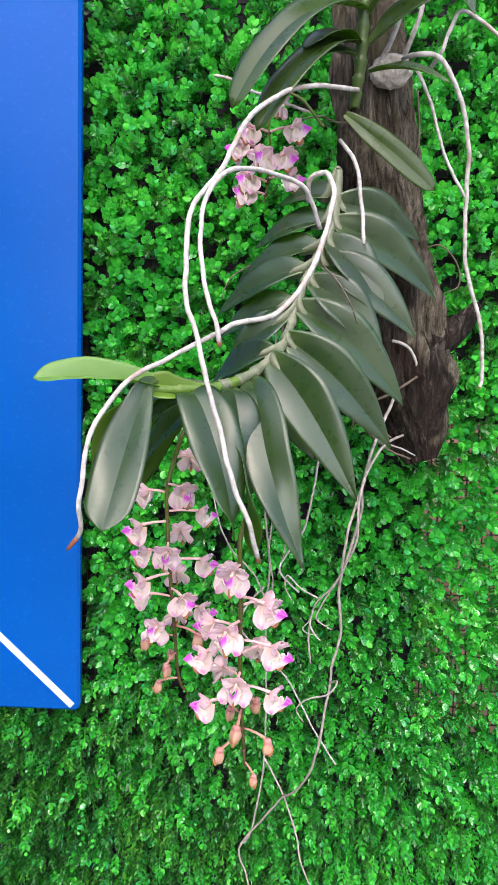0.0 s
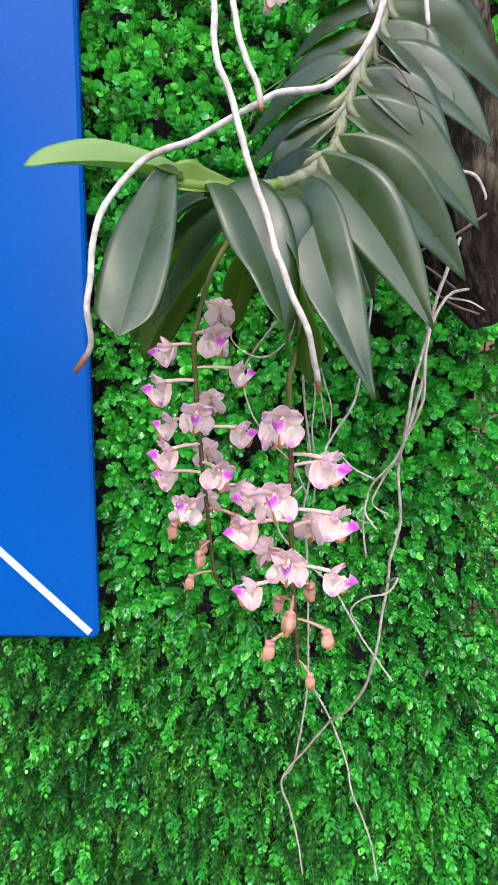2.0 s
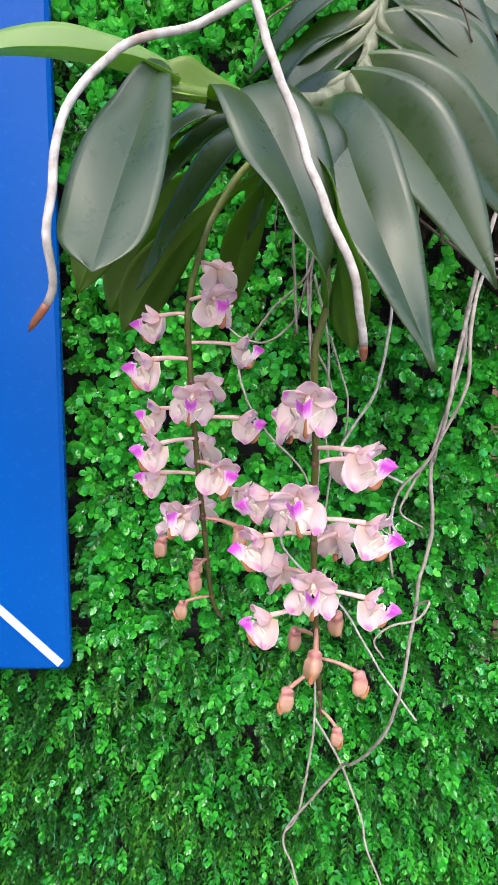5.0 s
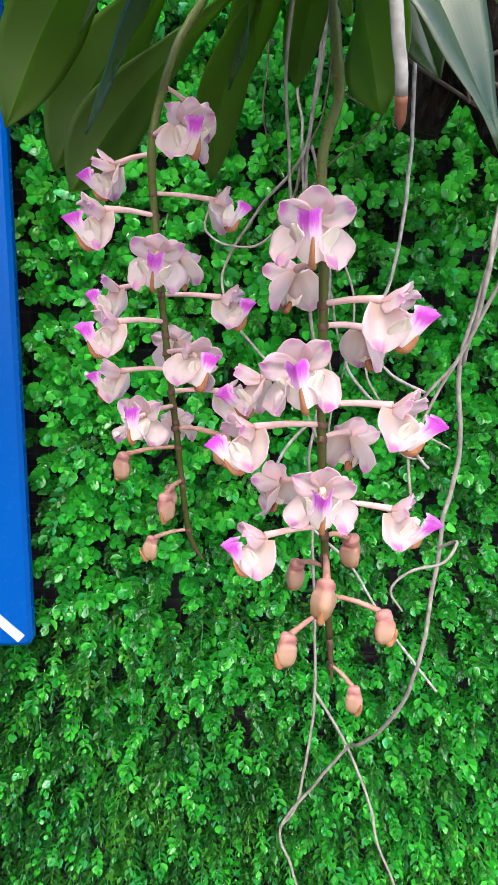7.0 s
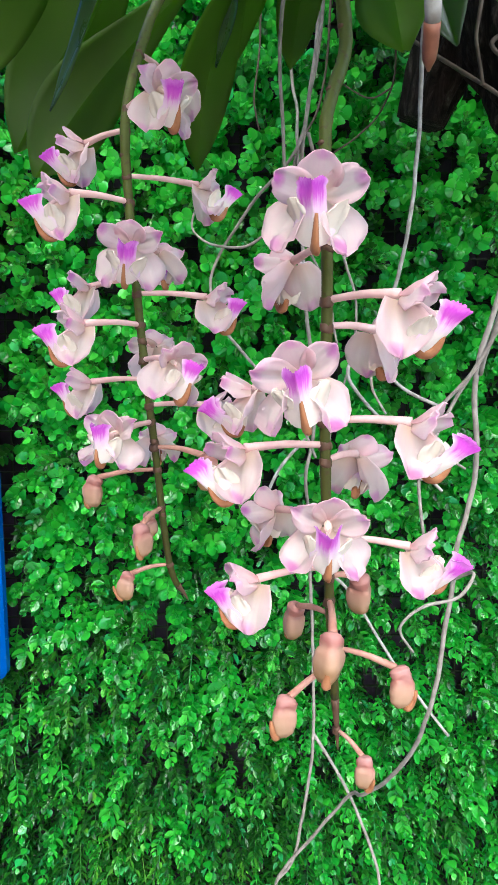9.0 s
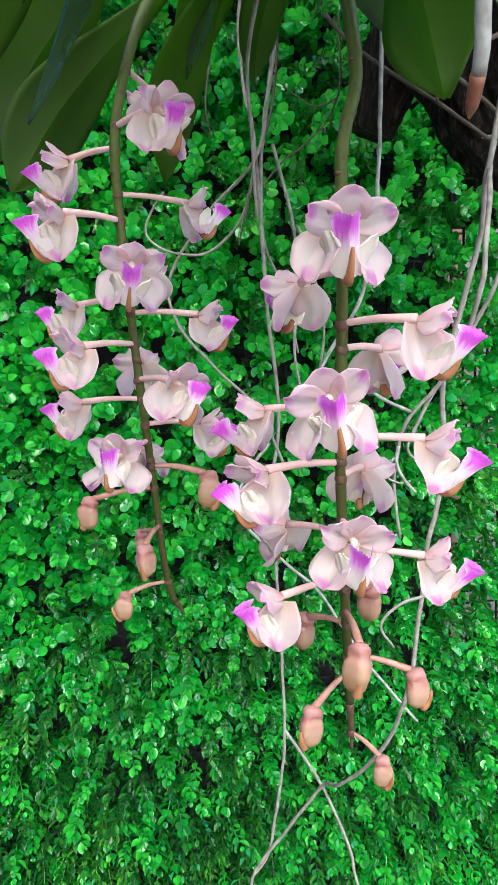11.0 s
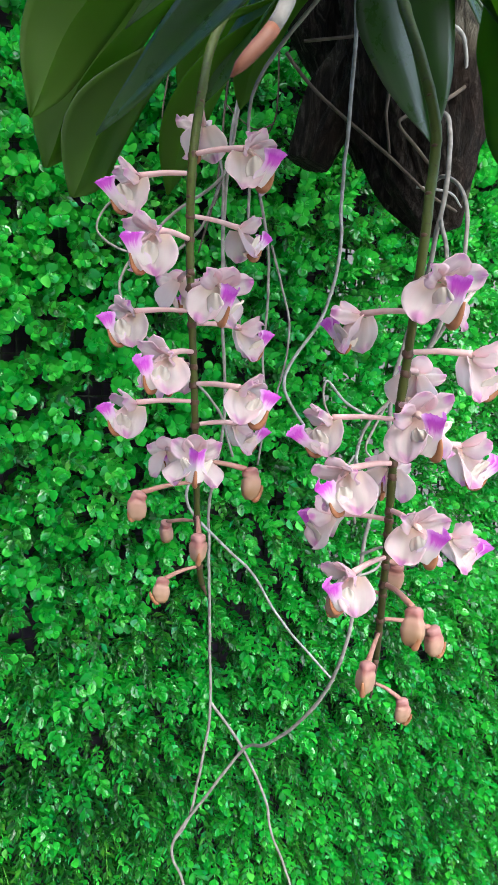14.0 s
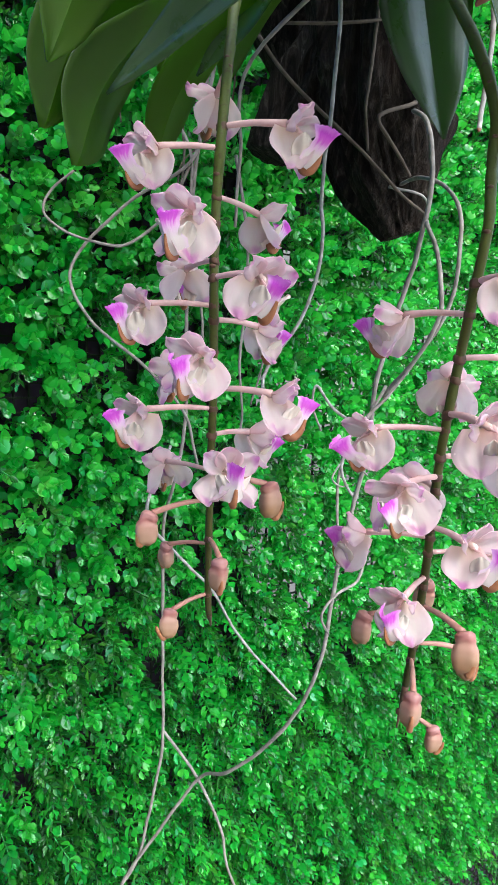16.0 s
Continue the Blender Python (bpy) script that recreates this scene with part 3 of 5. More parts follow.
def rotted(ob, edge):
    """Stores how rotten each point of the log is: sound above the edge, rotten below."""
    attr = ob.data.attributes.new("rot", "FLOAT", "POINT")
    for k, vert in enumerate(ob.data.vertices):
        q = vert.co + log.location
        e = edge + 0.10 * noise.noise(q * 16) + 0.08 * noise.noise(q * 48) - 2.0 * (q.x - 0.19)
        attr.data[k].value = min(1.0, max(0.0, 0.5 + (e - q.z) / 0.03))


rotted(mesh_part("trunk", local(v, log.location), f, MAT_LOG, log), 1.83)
v, f = rough_tube([(0.185, 0.86, 1.80), (0.155, 0.875, 1.75), (0.136, 0.885, 1.715), (0.126, 0.89, 1.686)], lambda t: 0.030 - 0.012 * t, 14, 40, 0.25, 8.0, 1.8)
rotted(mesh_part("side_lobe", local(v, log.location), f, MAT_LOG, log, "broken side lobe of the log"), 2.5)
v, f = rough_tube([(0.130, 0.900, 1.94), (0.148, 0.922, 1.855), (0.178, 0.918, 1.775), (0.198, 0.890, 1.705)], lambda t: 0.030 - 0.010 * abs(2 * t - 0.9), 14, 40, 0.28, 11.0, 2.0)
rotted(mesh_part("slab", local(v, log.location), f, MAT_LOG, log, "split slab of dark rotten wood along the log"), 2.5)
v, f = rough_tube([(0.205, 0.835, 1.765), (0.240, 0.832, 1.780), (0.266, 0.830, 1.802), (0.279, 0.828, 1.822)], lambda t: 0.026 - 0.021 * t, 8, 16, 0.25, 5.0, 1.5)
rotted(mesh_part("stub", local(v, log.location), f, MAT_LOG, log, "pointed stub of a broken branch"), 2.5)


# ---- orchid leaves, stems and roots ----
def leaf_width(t, point, neck=0.30):
    w = math.sin(min(1.0, t / (0.42 if neck > 0.2 else 0.66)) * math.pi / 2)
    w = w if neck > 0.2 else w ** 1.8
    base = neck + (1 - neck) * w
    if point:
        tail = 1 - max(0.0, (t - 0.36) / 0.64) ** 1.75
    else:
        tail = math.sqrt(max(0.0, 1 - max(0.0, (t - 0.62) / 0.38) ** 2.4))
    return base * max(0.02, tail)


def crease(me, cols):
    """Makes the keel along the middle of a leaf a sharp edge."""
    for e in me.edges:
        a, b = sorted(e.vertices)
        if b - a == cols + 1 and a % (cols + 1) == cols // 2:
            e.use_edge_sharp = True


def leaf(parent, name, base, tip, width, up, arch=0.09, fold=0.22, point=True, material=None, droop=(0, 0, 0), twist=0.0, label="", neck=0.30):
    """A strap leaf from base to tip: keeled along the middle, arched along up, with thickness and a wavy rim."""
    p0, p2, n0 = Vector(base), Vector(tip), Vector(up).normalized()
    length = (p2 - p0).length
    p1 = (p0 + p2) / 2 + (n0 * 0.4 + Vector((0, -0.15, 0.6))) * (arch * length * 2) + Vector(droop)
    rows, cols = 22, 10
    seed = p2.x * 91 + p2.z * 37
    top, low, uvs = [], [], []
    for i in range(rows + 1):
        t = i / rows
        c = p0 * (1 - t) ** 2 + p1 * 2 * t * (1 - t) + p2 * t * t
        tangent = ((p1 - p0) * (1 - t) + (p2 - p1) * t).normalized()
        side = tangent.cross(n0).normalized()
        nrm = side.cross(tangent).normalized()
        spin = Matrix.Rotation(radians(twist) * t ** 1.7, 3, tangent)
        side, nrm = spin @ side, spin @ nrm
        w = width / 2 * leaf_width(t, point, neck)
        for k in range(cols + 1):
            u = -1 + 2 * k / cols
            u = math.copysign(abs(u) ** 1.15, u)
            wave = 0.055 * width * noise.noise(Vector((t * 4 + seed, u * 1.5, seed)))
            rise = 1.5 * fold * w * abs(u) * (1.2 - 0.75 * t) + 0.04 * w * math.sin(math.pi * abs(u)) - 0.05 * w * max(0, abs(u) - 0.6) + wave * abs(u)
            q = c + side * (u * w) + nrm * rise
            thick = 0.0016 * (1 - 0.7 * abs(u)) * (1 - 0.5 * t)
            top.append(q)
            low.append(q - nrm * thick)
            uvs.append((0.5 + u / 2, t))
    n, wcols = len(top), cols + 1
    faces = []
    for i in range(rows):
        for k in range(cols):
            a = i * wcols + k
            faces.append((a, a + 1, a + wcols + 1, a + wcols))
            faces.append((n + a, n + a + wcols, n + a + wcols + 1, n + a + 1))
    rim = [i * wcols for i in range(rows + 1)]
    for a, b in zip(rim, rim[1:]):
        faces.append((a, b, n + b, n + a))
        faces.append((a + cols, n + a + cols, n + b + cols, b + cols))
    last = rows * wcols
    for k in range(cols):
        faces.append((last + k, last + k + 1, n + last + k + 1, n + last + k))
    ob = mesh_part(name, local(top + low, parent.location), faces, material or MAT_LEAF, parent, label, uvs + uvs)
    ob.data.materials.append(MAT_LEAF_UNDER if material is None else material)
    for poly in ob.data.polygons:
        if min(poly.vertices) >= n:
            poly.material_index = 1
    crease(ob.data, cols)
    return ob


def blade(parent, spine, facing, width, fold=0.22, peak=0.5, material=None, label="", blunt=1.9, foot=0.22, slim=1.25):
    """A leaf along a spine; facing: (share of the length, normal) from foot to tip, so that the blade can twist; peak: where it is widest; slim: how long it stays narrow."""
    line = smooth_line(spine, 8)
    rows, cols = len(line) - 1, 12
    seed = spine[-1][0] * 83 + spine[-1][2] * 41
    top, low, uvs = [], [], []
    for i, c in enumerate(line):
        t = i / rows
        tangent = (line[min(i + 1, rows)] - line[max(i - 1, 0)]).normalized()
        for (t0, n0), (t1, n1) in zip(facing, facing[1:]):
            if t0 <= t <= t1:
                g = (t - t0) / (t1 - t0)
                g = g * g * (3 - 2 * g)
                want = Vector(n0).normalized() * (1 - g) + Vector(n1).normalized() * g
        nrm = (want - tangent * want.dot(tangent)).normalized()
        side = tangent.cross(nrm).normalized()
        grow = foot + (1 - foot) * math.sin(min(1.0, t / peak) * math.pi / 2) ** slim
        w = width / 2 * grow * max(0.03, 1 - max(0.0, (t - peak * 0.8) / (1 - peak * 0.8)) ** blunt)
        for k in range(cols + 1):
            u = -1 + 2 * k / cols
            u = math.copysign(abs(u) ** 1.15, u)
            wave = 0.07 * width * noise.noise(Vector((t * 4.5 + seed, u * 1.3, seed))) + 0.022 * width * math.sin(t * 9 + seed + (1.7 if u > 0 else 0))
            rise = 1.4 * fold * w * abs(u) * (1.25 - 0.8 * t) + 0.04 * w * math.sin(math.pi * abs(u)) - 0.08 * w * max(0.0, abs(u) - 0.55) + wave * abs(u)
            q = c + side * (u * w) + nrm * rise
            top.append(q)
            low.append(q - nrm * (0.0015 * (1 - 0.7 * abs(u)) * (1 - 0.5 * t)))
            uvs.append((0.5 + u / 2, t))
    n, wc = len(top), cols + 1
    faces = []
    for i in range(rows):
        for k in range(cols):
            a = i * wc + k
            faces.append((a, a + 1, a + wc + 1, a + wc))
            faces.append((n + a, n + a + wc, n + a + wc + 1, n + a + 1))
        a = i * wc
        faces.append((a, a + wc, n + a + wc, n + a))
        faces.append((a + cols, n + a + cols, n + a + wc + cols, a + wc + cols))
    last = rows * wc
    for k in range(cols):
        faces.append((last + k, last + k + 1, n + last + k + 1, n + last + k))
    ob = mesh_part("leaf", local(top + low, parent.location), faces, material or MAT_LEAF, parent, label, uvs + uvs)
    ob.data.materials.append(MAT_LEAF_UNDER if material is None else material)
    for poly in ob.data.polygons:
        if min(poly.vertices) >= n:
            poly.material_index = 1
    crease(ob.data, cols)
    return ob


def root(parent, points, r0, r1, material, tip=0.0, seed=1.0, wobble=0.14):
    """A root through the points; tip: the share of its length that is a coloured growing tip."""
    r0, r1 = r0 * 0.86, r1 * 0.86
    line = smooth_line(points, 7)
    line = [q + Vector((noise.noise(q * 55 + Vector((seed, 0, 0))), noise.noise(q * 55 + Vector((0, seed, 3))), 0)) * r0 * 0.55 for q in line]
    cut = len(line) - max(2, int(len(line) * tip)) if tip else len(line)
    body = line[:cut + 1] if tip else line
    v, f = tube_data(body, lambda t: r0 + (r1 - r0) * t, 9, wobble, seed)
    ob = mesh_part("root", local(v, parent.location), f, material, parent)
    if tip:
        v, f = tube_data(line[cut:], lambda t: r1 * 1.04 * math.sqrt(max(0.03, 1 - t ** 4)), 9, 0.08, seed)
        mesh_part("root_tip", local(v, parent.location), f, MAT_ROOT_TIP, ob, "reddish brown growing tip")
    return ob


def stem(parent, points, radius, name="stem", material=None, cups=13):
    line = smooth_line(points, 24)
    v, f = tube_data(line, lambda t: radius * (0.86 + 0.28 * ((t * cups) % 1.0) ** 1.6), 14, 0.14, 2.0)
    mesh_part(name, local(v, parent.location), f, material or MAT_SHEATH, parent, "stem wrapped in leaf sheaths")


orchid = thing("hanging_orchid", (0.10, 0.74, 1.90), "hanging orchid with dark strap leaves, white roots and pink flower spikes", "orchid")
STEM = [(0.101, 0.745, 1.945), (0.096, 0.735, 1.887), (0.082, 0.725, 1.856), (0.068, 0.710, 1.825), (0.057, 0.695, 1.789), (0.049, 0.680, 1.763), (0.036, 0.660, 1.745), (0.015, 0.635, 1.728), (-0.009, 0.612, 1.718), (-0.037, 0.595, 1.715), (-0.074, 0.578, 1.714)]
stem(orchid, STEM[:9], 0.0050)
stem(orchid, STEM[7:], 0.0046, "growing_tip", MAT_LEAF_SHEATH, 4)
STEM_LINE = smooth_line(STEM, 12)


def sheath(base, tip):
    """The pale funnel that wraps the stem below a leaf and opens into its foot."""
    p = Vector(base)
    k = min(range(len(STEM_LINE)), key=lambda i: (STEM_LINE[i] - p).length)
    start = STEM_LINE[max(0, k - 11)]
    out = (Vector(tip) - p).normalized()
    line = smooth_line([start, STEM_LINE[max(0, k - 5)] + out * 0.0015, p + out * 0.005, p + out * 0.020], 5)
    v, f = tube_data(line, lambda t: 0.0050 + 0.0060 * t ** 1.2 - 0.0062 * max(0.0, (t - 0.72) / 0.28), 12, 0.10, p.z * 40, 0.50)
    mesh_part("leaf_sheath", local(v, orchid.location), f, MAT_SHEATH, orchid, "pale grey green leaf sheath round the stem")


RANK = (0.30, -0.95, 0.12)
for base, tip, wide in (
    ((0.098, 0.742, 1.912), (0.196, 0.775, 1.880), 0.046),
    ((0.096, 0.735, 1.890), (0.213, 0.757, 1.815), 0.054),
    ((0.090, 0.730, 1.872), (0.150, 0.710, 1.792), 0.052),
    ((0.084, 0.728, 1.850), (0.183, 0.711, 1.771), 0.054),
    ((0.072, 0.713, 1.827), (0.150, 0.700, 1.750), 0.054),
    ((0.060, 0.699, 1.799), (0.171, 0.696, 1.702), 0.057),
    ((0.049, 0.682, 1.766), (0.158, 0.683, 1.660), 0.057),
    ((0.035, 0.657, 1.746), (0.117, 0.612, 1.618), 0.057),
):
    turn = max(0.0, (1.80 - base[2]) / 0.06)
    leaf(orchid, "leaf", base, tip, wide * 0.90, (RANK[0] - 0.40 * turn, RANK[1], RANK[2]), 0.11, 0.34)
    sheath(base, tip)
# the four broad leaves at the growing end, two of them twisted over
blade(orchid, [(0.017, 0.637, 1.726), (0.024, 0.605, 1.708), (0.034, 0.576, 1.664), (0.049, 0.556, 1.618), (0.067, 0.549, 1.573)], [(0, (-0.1, -0.6, 0.8)), (0.5, (-0.25, -0.86, 0.40)), (0.8, (0.15, -0.70, 0.60)), (1, (0.45, -0.20, 0.85))], 0.046, 0.26, 0.46)
blade(orchid, [(-0.002, 0.618, 1.718), (0.006, 0.598, 1.708), (0.014, 0.572, 1.668), (0.021, 0.555, 1.625), (0.026, 0.545, 1.583)], [(0, (0.2, -0.6, 0.75)), (0.32, (0.45, -0.78, 0.42)), (0.62, (0.95, -0.05, 0.30)), (1, (0.72, 0.60, 0.25))], 0.046, 0.16, 0.60, blunt=4.4)
blade(orchid, [(-0.038, 0.594, 1.708), (-0.026, 0.574, 1.710), (-0.010, 0.554, 1.680), (0.004, 0.533, 1.640), (0.012, 0.521, 1.601)], [(0, (0.0, -0.5, 0.85)), (0.50, (0.22, -0.86, 0.46)), (0.78, (0.72, -0.62, 0.30)), (1, (0.90, 0.25, 0.25))], 0.045, 0.20, 0.50, blunt=3.2, foot=0.42)
blade(orchid, [(-0.060, 0.586, 1.724), (-0.068, 0.570, 1.717), (-0.073, 0.552, 1.691), (-0.078, 0.525, 1.657), (-0.082, 0.503, 1.628), (-0.084, 0.491, 1.612)], [(0, (0.5, -0.5, 0.5)), (0.4, (0.02, -0.85, 0.42)), (1, (0.0, -0.86, 0.45))], 0.041, 0.30, 0.68, blunt=4.0, foot=0.12, slim=1.7)
blade(orchid, [(-0.060, 0.584, 1.716), (-0.090, 0.574, 1.722), (-0.125, 0.566, 1.724), (-0.159, 0.560, 1.722)], [(0, (0.1, -0.6, 0.7)), (1, (0.05, -0.72, 0.68))], 0.024, 0.75, 0.5, MAT_LEAF_PALE, "young light green leaf folded along its middle", 9.0, 0.5)
blade(orchid, [(-0.022, 0.603, 1.712), (-0.045, 0.590, 1.711), (-0.066, 0.584, 1.716), (-0.086, 0.588, 1.728)], [(0, (0.0, -0.75, 0.6)), (1, (0.2, -0.85, 0.45))], 0.027, 0.75, 0.6, MAT_LEAF_SHEATH, "yellow green sheath at the growing tip", 2.0, 0.4)
BACK = (-0.25, -0.72, 0.62)
for base, tip, wide in (
    ((0.095, 0.748, 1.920), (0.036, 0.815, 1.922), 0.046),
    ((0.092, 0.742, 1.893), (0.011, 0.809, 1.873), 0.050),
    ((0.080, 0.730, 1.864), (-0.004, 0.800, 1.834), 0.052),
    ((0.067, 0.712, 1.838), (-0.026, 0.775, 1.795), 0.054),
    ((0.055, 0.700, 1.802), (-0.022, 0.760, 1.768), 0.050),
    ((0.051, 0.695, 1.788), (-0.010, 0.715, 1.738), 0.050),
    ((0.038, 0.670, 1.752), (-0.030, 0.735, 1.715), 0.046),
):
    leaf(orchid, "leaf", base, tip, wide * 0.92, BACK)
    sheath(base, tip)
blade(orchid, [(0.034, 0.668, 1.748), (0.049, 0.676, 1.722), (0.067, 0.680, 1.686), (0.083, 0.680, 1.646)], [(0, (-0.3, -0.6, 0.7)), (0.5, (-0.50, -0.72, 0.45)), (1, (-0.45, -0.80, 0.35))], 0.056, 0.20, 0.48, blunt=2.2)
# leaves that hang away from the light, their undersides turned out
UNDER = [(0, (-0.2, 0.3, 0.85)), (0.5, (-0.15, 0.75, 0.55)), (1, (-0.1, 0.85, 0.45))]
blade(orchid, [(-0.046, 0.618, 1.714), (-0.084, 0.656, 1.702), (-0.118, 0.678, 1.668), (-0.138, 0.676, 1.622)], UNDER, 0.040, 0.20, 0.66, foot=0.10, blunt=2.8, slim=3.2)
blade(orchid, [(-0.026, 0.664, 1.716), (-0.068, 0.714, 1.702), (-0.104, 0.728, 1.662), (-0.125, 0.716, 1.612)], UNDER, 0.046, 0.16, 0.68, foot=0.10, blunt=2.9, slim=3.4)
blade(orchid, [(0.000, 0.700, 1.716), (-0.048, 0.734, 1.692), (-0.090, 0.730, 1.646), (-0.114, 0.708, 1.598)], UNDER, 0.040, 0.16, 0.74, foot=0.10, blunt=3.6, slim=3.6)
blade(orchid, [(0.004, 0.690, 1.714), (-0.016, 0.738, 1.698), (-0.032, 0.768, 1.664), (-0.039, 0.784, 1.622)], UNDER, 0.032, 0.18, 0.66, foot=0.12, blunt=2.6, slim=2.6)
blade(orchid, [(0.022, 0.690, 1.740), (0.000, 0.760, 1.736), (-0.014, 0.796, 1.716), (-0.020, 0.814, 1.690)], UNDER, 0.032, 0.18, 0.55, foot=0.2, blunt=2.6)
blade(orchid, [(0.040, 0.700, 1.750), (0.030, 0.760, 1.738), (0.023, 0.792, 1.716), (0.019, 0.803, 1.688)], UNDER, 0.028, 0.20, 0.55, foot=0.3, blunt=3.2)
OVER = [(0, (-0.2, -0.55, 0.8)), (0.5, (-0.35, -0.75, 0.55)), (1, (-0.45, -0.80, 0.35))]
blade(orchid, [(0.002, 0.630, 1.720), (-0.034, 0.646, 1.702), (-0.070, 0.672, 1.666), (-0.104, 0.702, 1.627)], OVER, 0.036, 0.34, 0.42, foot=0.2)
blade(orchid, [(0.018, 0.645, 1.726), (0.004, 0.690, 1.722), (-0.012, 0.730, 1.702), (-0.026, 0.760, 1.671)], OVER, 0.034, 0.28, 0.5, foot=0.2, slim=2.0)
blade(orchid, [(-0.014, 0.616, 1.718), (-0.044, 0.630, 1.708), (-0.074, 0.650, 1.688), (-0.098, 0.672, 1.664)], OVER, 0.026, 0.34, 0.42, foot=0.25)
blade(orchid, [(-0.022, 0.612, 1.718), (-0.050, 0.622, 1.715), (-0.074, 0.640, 1.708), (-0.094, 0.655, 1.696)], OVER, 0.022, 0.30, 0.42, foot=0.35)

# thick white roots
root(orchid, [(0.068, 0.715, 1.905), (0.068, 0.700, 1.923), (0.085, 0.690, 1.926), (0.091, 0.680, 1.901), (0.080, 0.660, 1.854), (0.064, 0.625, 1.813), (0.039, 0.600, 1.782), (0.006, 0.585, 1.772), (-0.010, 0.578, 1.763), (-0.049, 0.574, 1.741), (-0.078, 0.548, 1.721), (-0.099, 0.520, 1.683), (-0.104, 0.503, 1.634), (-0.106, 0.510, 1.607), (-0.117, 0.515, 1.590)], 0.0032, 0.0021, MAT_ROOT, 0.065, 1.0)
root(orchid, [(0.121, 0.765, 2.035), (0.073, 0.720, 2.020), (0.039, 0.690, 2.000), (0.008, 0.660, 1.965), (-0.012, 0.630, 1.913), (-0.036, 0.600, 1.868), (-0.037, 0.580, 1.832), (-0.035, 0.565, 1.789), (-0.024, 0.556, 1.757), (-0.013, 0.546, 1.716), (-0.001, 0.534, 1.680), (0.010, 0.522, 1.645), (0.022, 0.520, 1.615), (0.029, 0.530, 1.592), (0.031, 0.542, 1.577)], 0.0029, 0.0023, MAT_ROOT, 0.055, 2.0)
root(orchid, [(0.082, 0.715, 1.879), (0.064, 0.690, 1.911), (0.036, 0.670, 1.918), (0.010, 0.645, 1.916), (-0.009, 0.620, 1.905), (-0.024, 0.600, 1.878), (-0.026, 0.585, 1.837), (-0.019, 0.570, 1.794), (-0.008, 0.558, 1.766), (-0.006, 0.556, 1.750)], 0.0027, 0.0023, MAT_ROOT, 0.06, 3.0)
root(orchid, [(0.104, 0.770, 1.985), (0.118, 0.735, 1.948), (0.123, 0.715, 1.901), (0.125, 0.700, 1.862)], 0.0026, 0.0022, MAT_ROOT, 0.0, 4.0)

# thin grey roots that hang below the log
G = MAT_ROOT_GREY
root(orchid, [(0.190, 0.815, 1.720), (0.172, 0.770, 1.700), (0.150, 0.740, 1.654), (0.140, 0.735, 1.614), (0.140, 0.745, 1.579), (0.131, 0.750, 1.540), (0.121, 0.751, 1.498), (0.122, 0.752, 1.466), (0.126, 0.763, 1.435), (0.118, 0.765, 1.397), (0.117, 0.769, 1.379), (0.110, 0.769, 1.322), (0.105, 0.774, 1.286), (0.099, 0.788, 1.250), (0.087, 0.812, 1.212), (0.074, 0.838, 1.184), (0.071, 0.870, 1.162), (0.045, 0.885, 1.118), (0.013, 0.898, 1.064), (0.022, 0.900, 1.025), (0.033, 0.900, 0.978), (0.040, 0.900, 0.930)], 0.0021, 0.0015, G, 0.0, 5.0)
root(orchid, [(0.142, 0.736, 1.620), (0.131, 0.716, 1.597), (0.123, 0.704, 1.575), (0.119, 0.700, 1.554), (0.118, 0.712, 1.530), (0.120, 0.742, 1.500)], 0.0018, 0.0016, G, 0.0, 6.0)
root(orchid, [(0.200, 0.815, 1.665), (0.165, 0.760, 1.655), (0.140, 0.712, 1.630), (0.131, 0.698, 1.599), (0.131, 0.702, 1.562), (0.122, 0.715, 1.530), (0.112, 0.730, 1.502), (0.094, 0.742, 1.476), (0.088, 0.746, 1.445), (0.091, 0.746, 1.405)], 0.0018, 0.0011, G, 0.0, 6.5)
root(orchid, [(0.118, 0.738, 1.508), (0.100, 0.742, 1.474), (0.096, 0.744, 1.458), (0.114, 0.745, 1.446)], 0.0014, 0.0008, G, 0.0, 7.0)
root(orchid, [(0.040, 0.850, 1.800), (0.042, 0.846, 1.740), (0.036, 0.848, 1.690), (0.031, 0.852, 1.640), (0.034, 0.860, 1.560), (0.043, 0.870, 1.473), (0.036, 0.872, 1.423), (0.040, 0.892, 1.388), (0.042, 0.894, 1.326), (0.044, 0.893, 1.254), (0.043, 0.887, 1.194), (0.038, 0.890, 1.150), (0.027, 0.895, 1.088), (0.013, 0.898, 1.066)], 0.0016, 0.0015, G, 0.0, 8.0)
root(orchid, [(0.044, 0.888, 1.205), (0.070, 0.875, 1.162), (0.090, 0.862, 1.112), (0.095, 0.860, 1.081), (0.110, 0.860, 1.042), (0.121, 0.860, 1.008), (0.130, 0.860, 0.960)], 0.0016, 0.0012, G, 0.0, 9.0)
root(orchid, [(0.036, 0.880, 1.450), (0.015, 0.862, 1.430), (0.006, 0.859, 1.408), (0.014, 0.859, 1.389), (0.044, 0.859, 1.358), (0.068, 0.862, 1.334), (0.092, 0.858, 1.295), (0.109, 0.842, 1.269), (0.135, 0.825, 1.237)], 0.0015, 0.0013, MAT_ROOT, 0.0, 10.0)
root(orchid, [(0.115, 0.770, 1.372), (0.123, 0.752, 1.382), (0.112, 0.745, 1.370), (0.092, 0.742, 1.366), (0.080, 0.742, 1.358), (0.077, 0.742, 1.350), (0.085, 0.742, 1.338)], 0.0014, 0.0009, G, 0.0, 12.0)
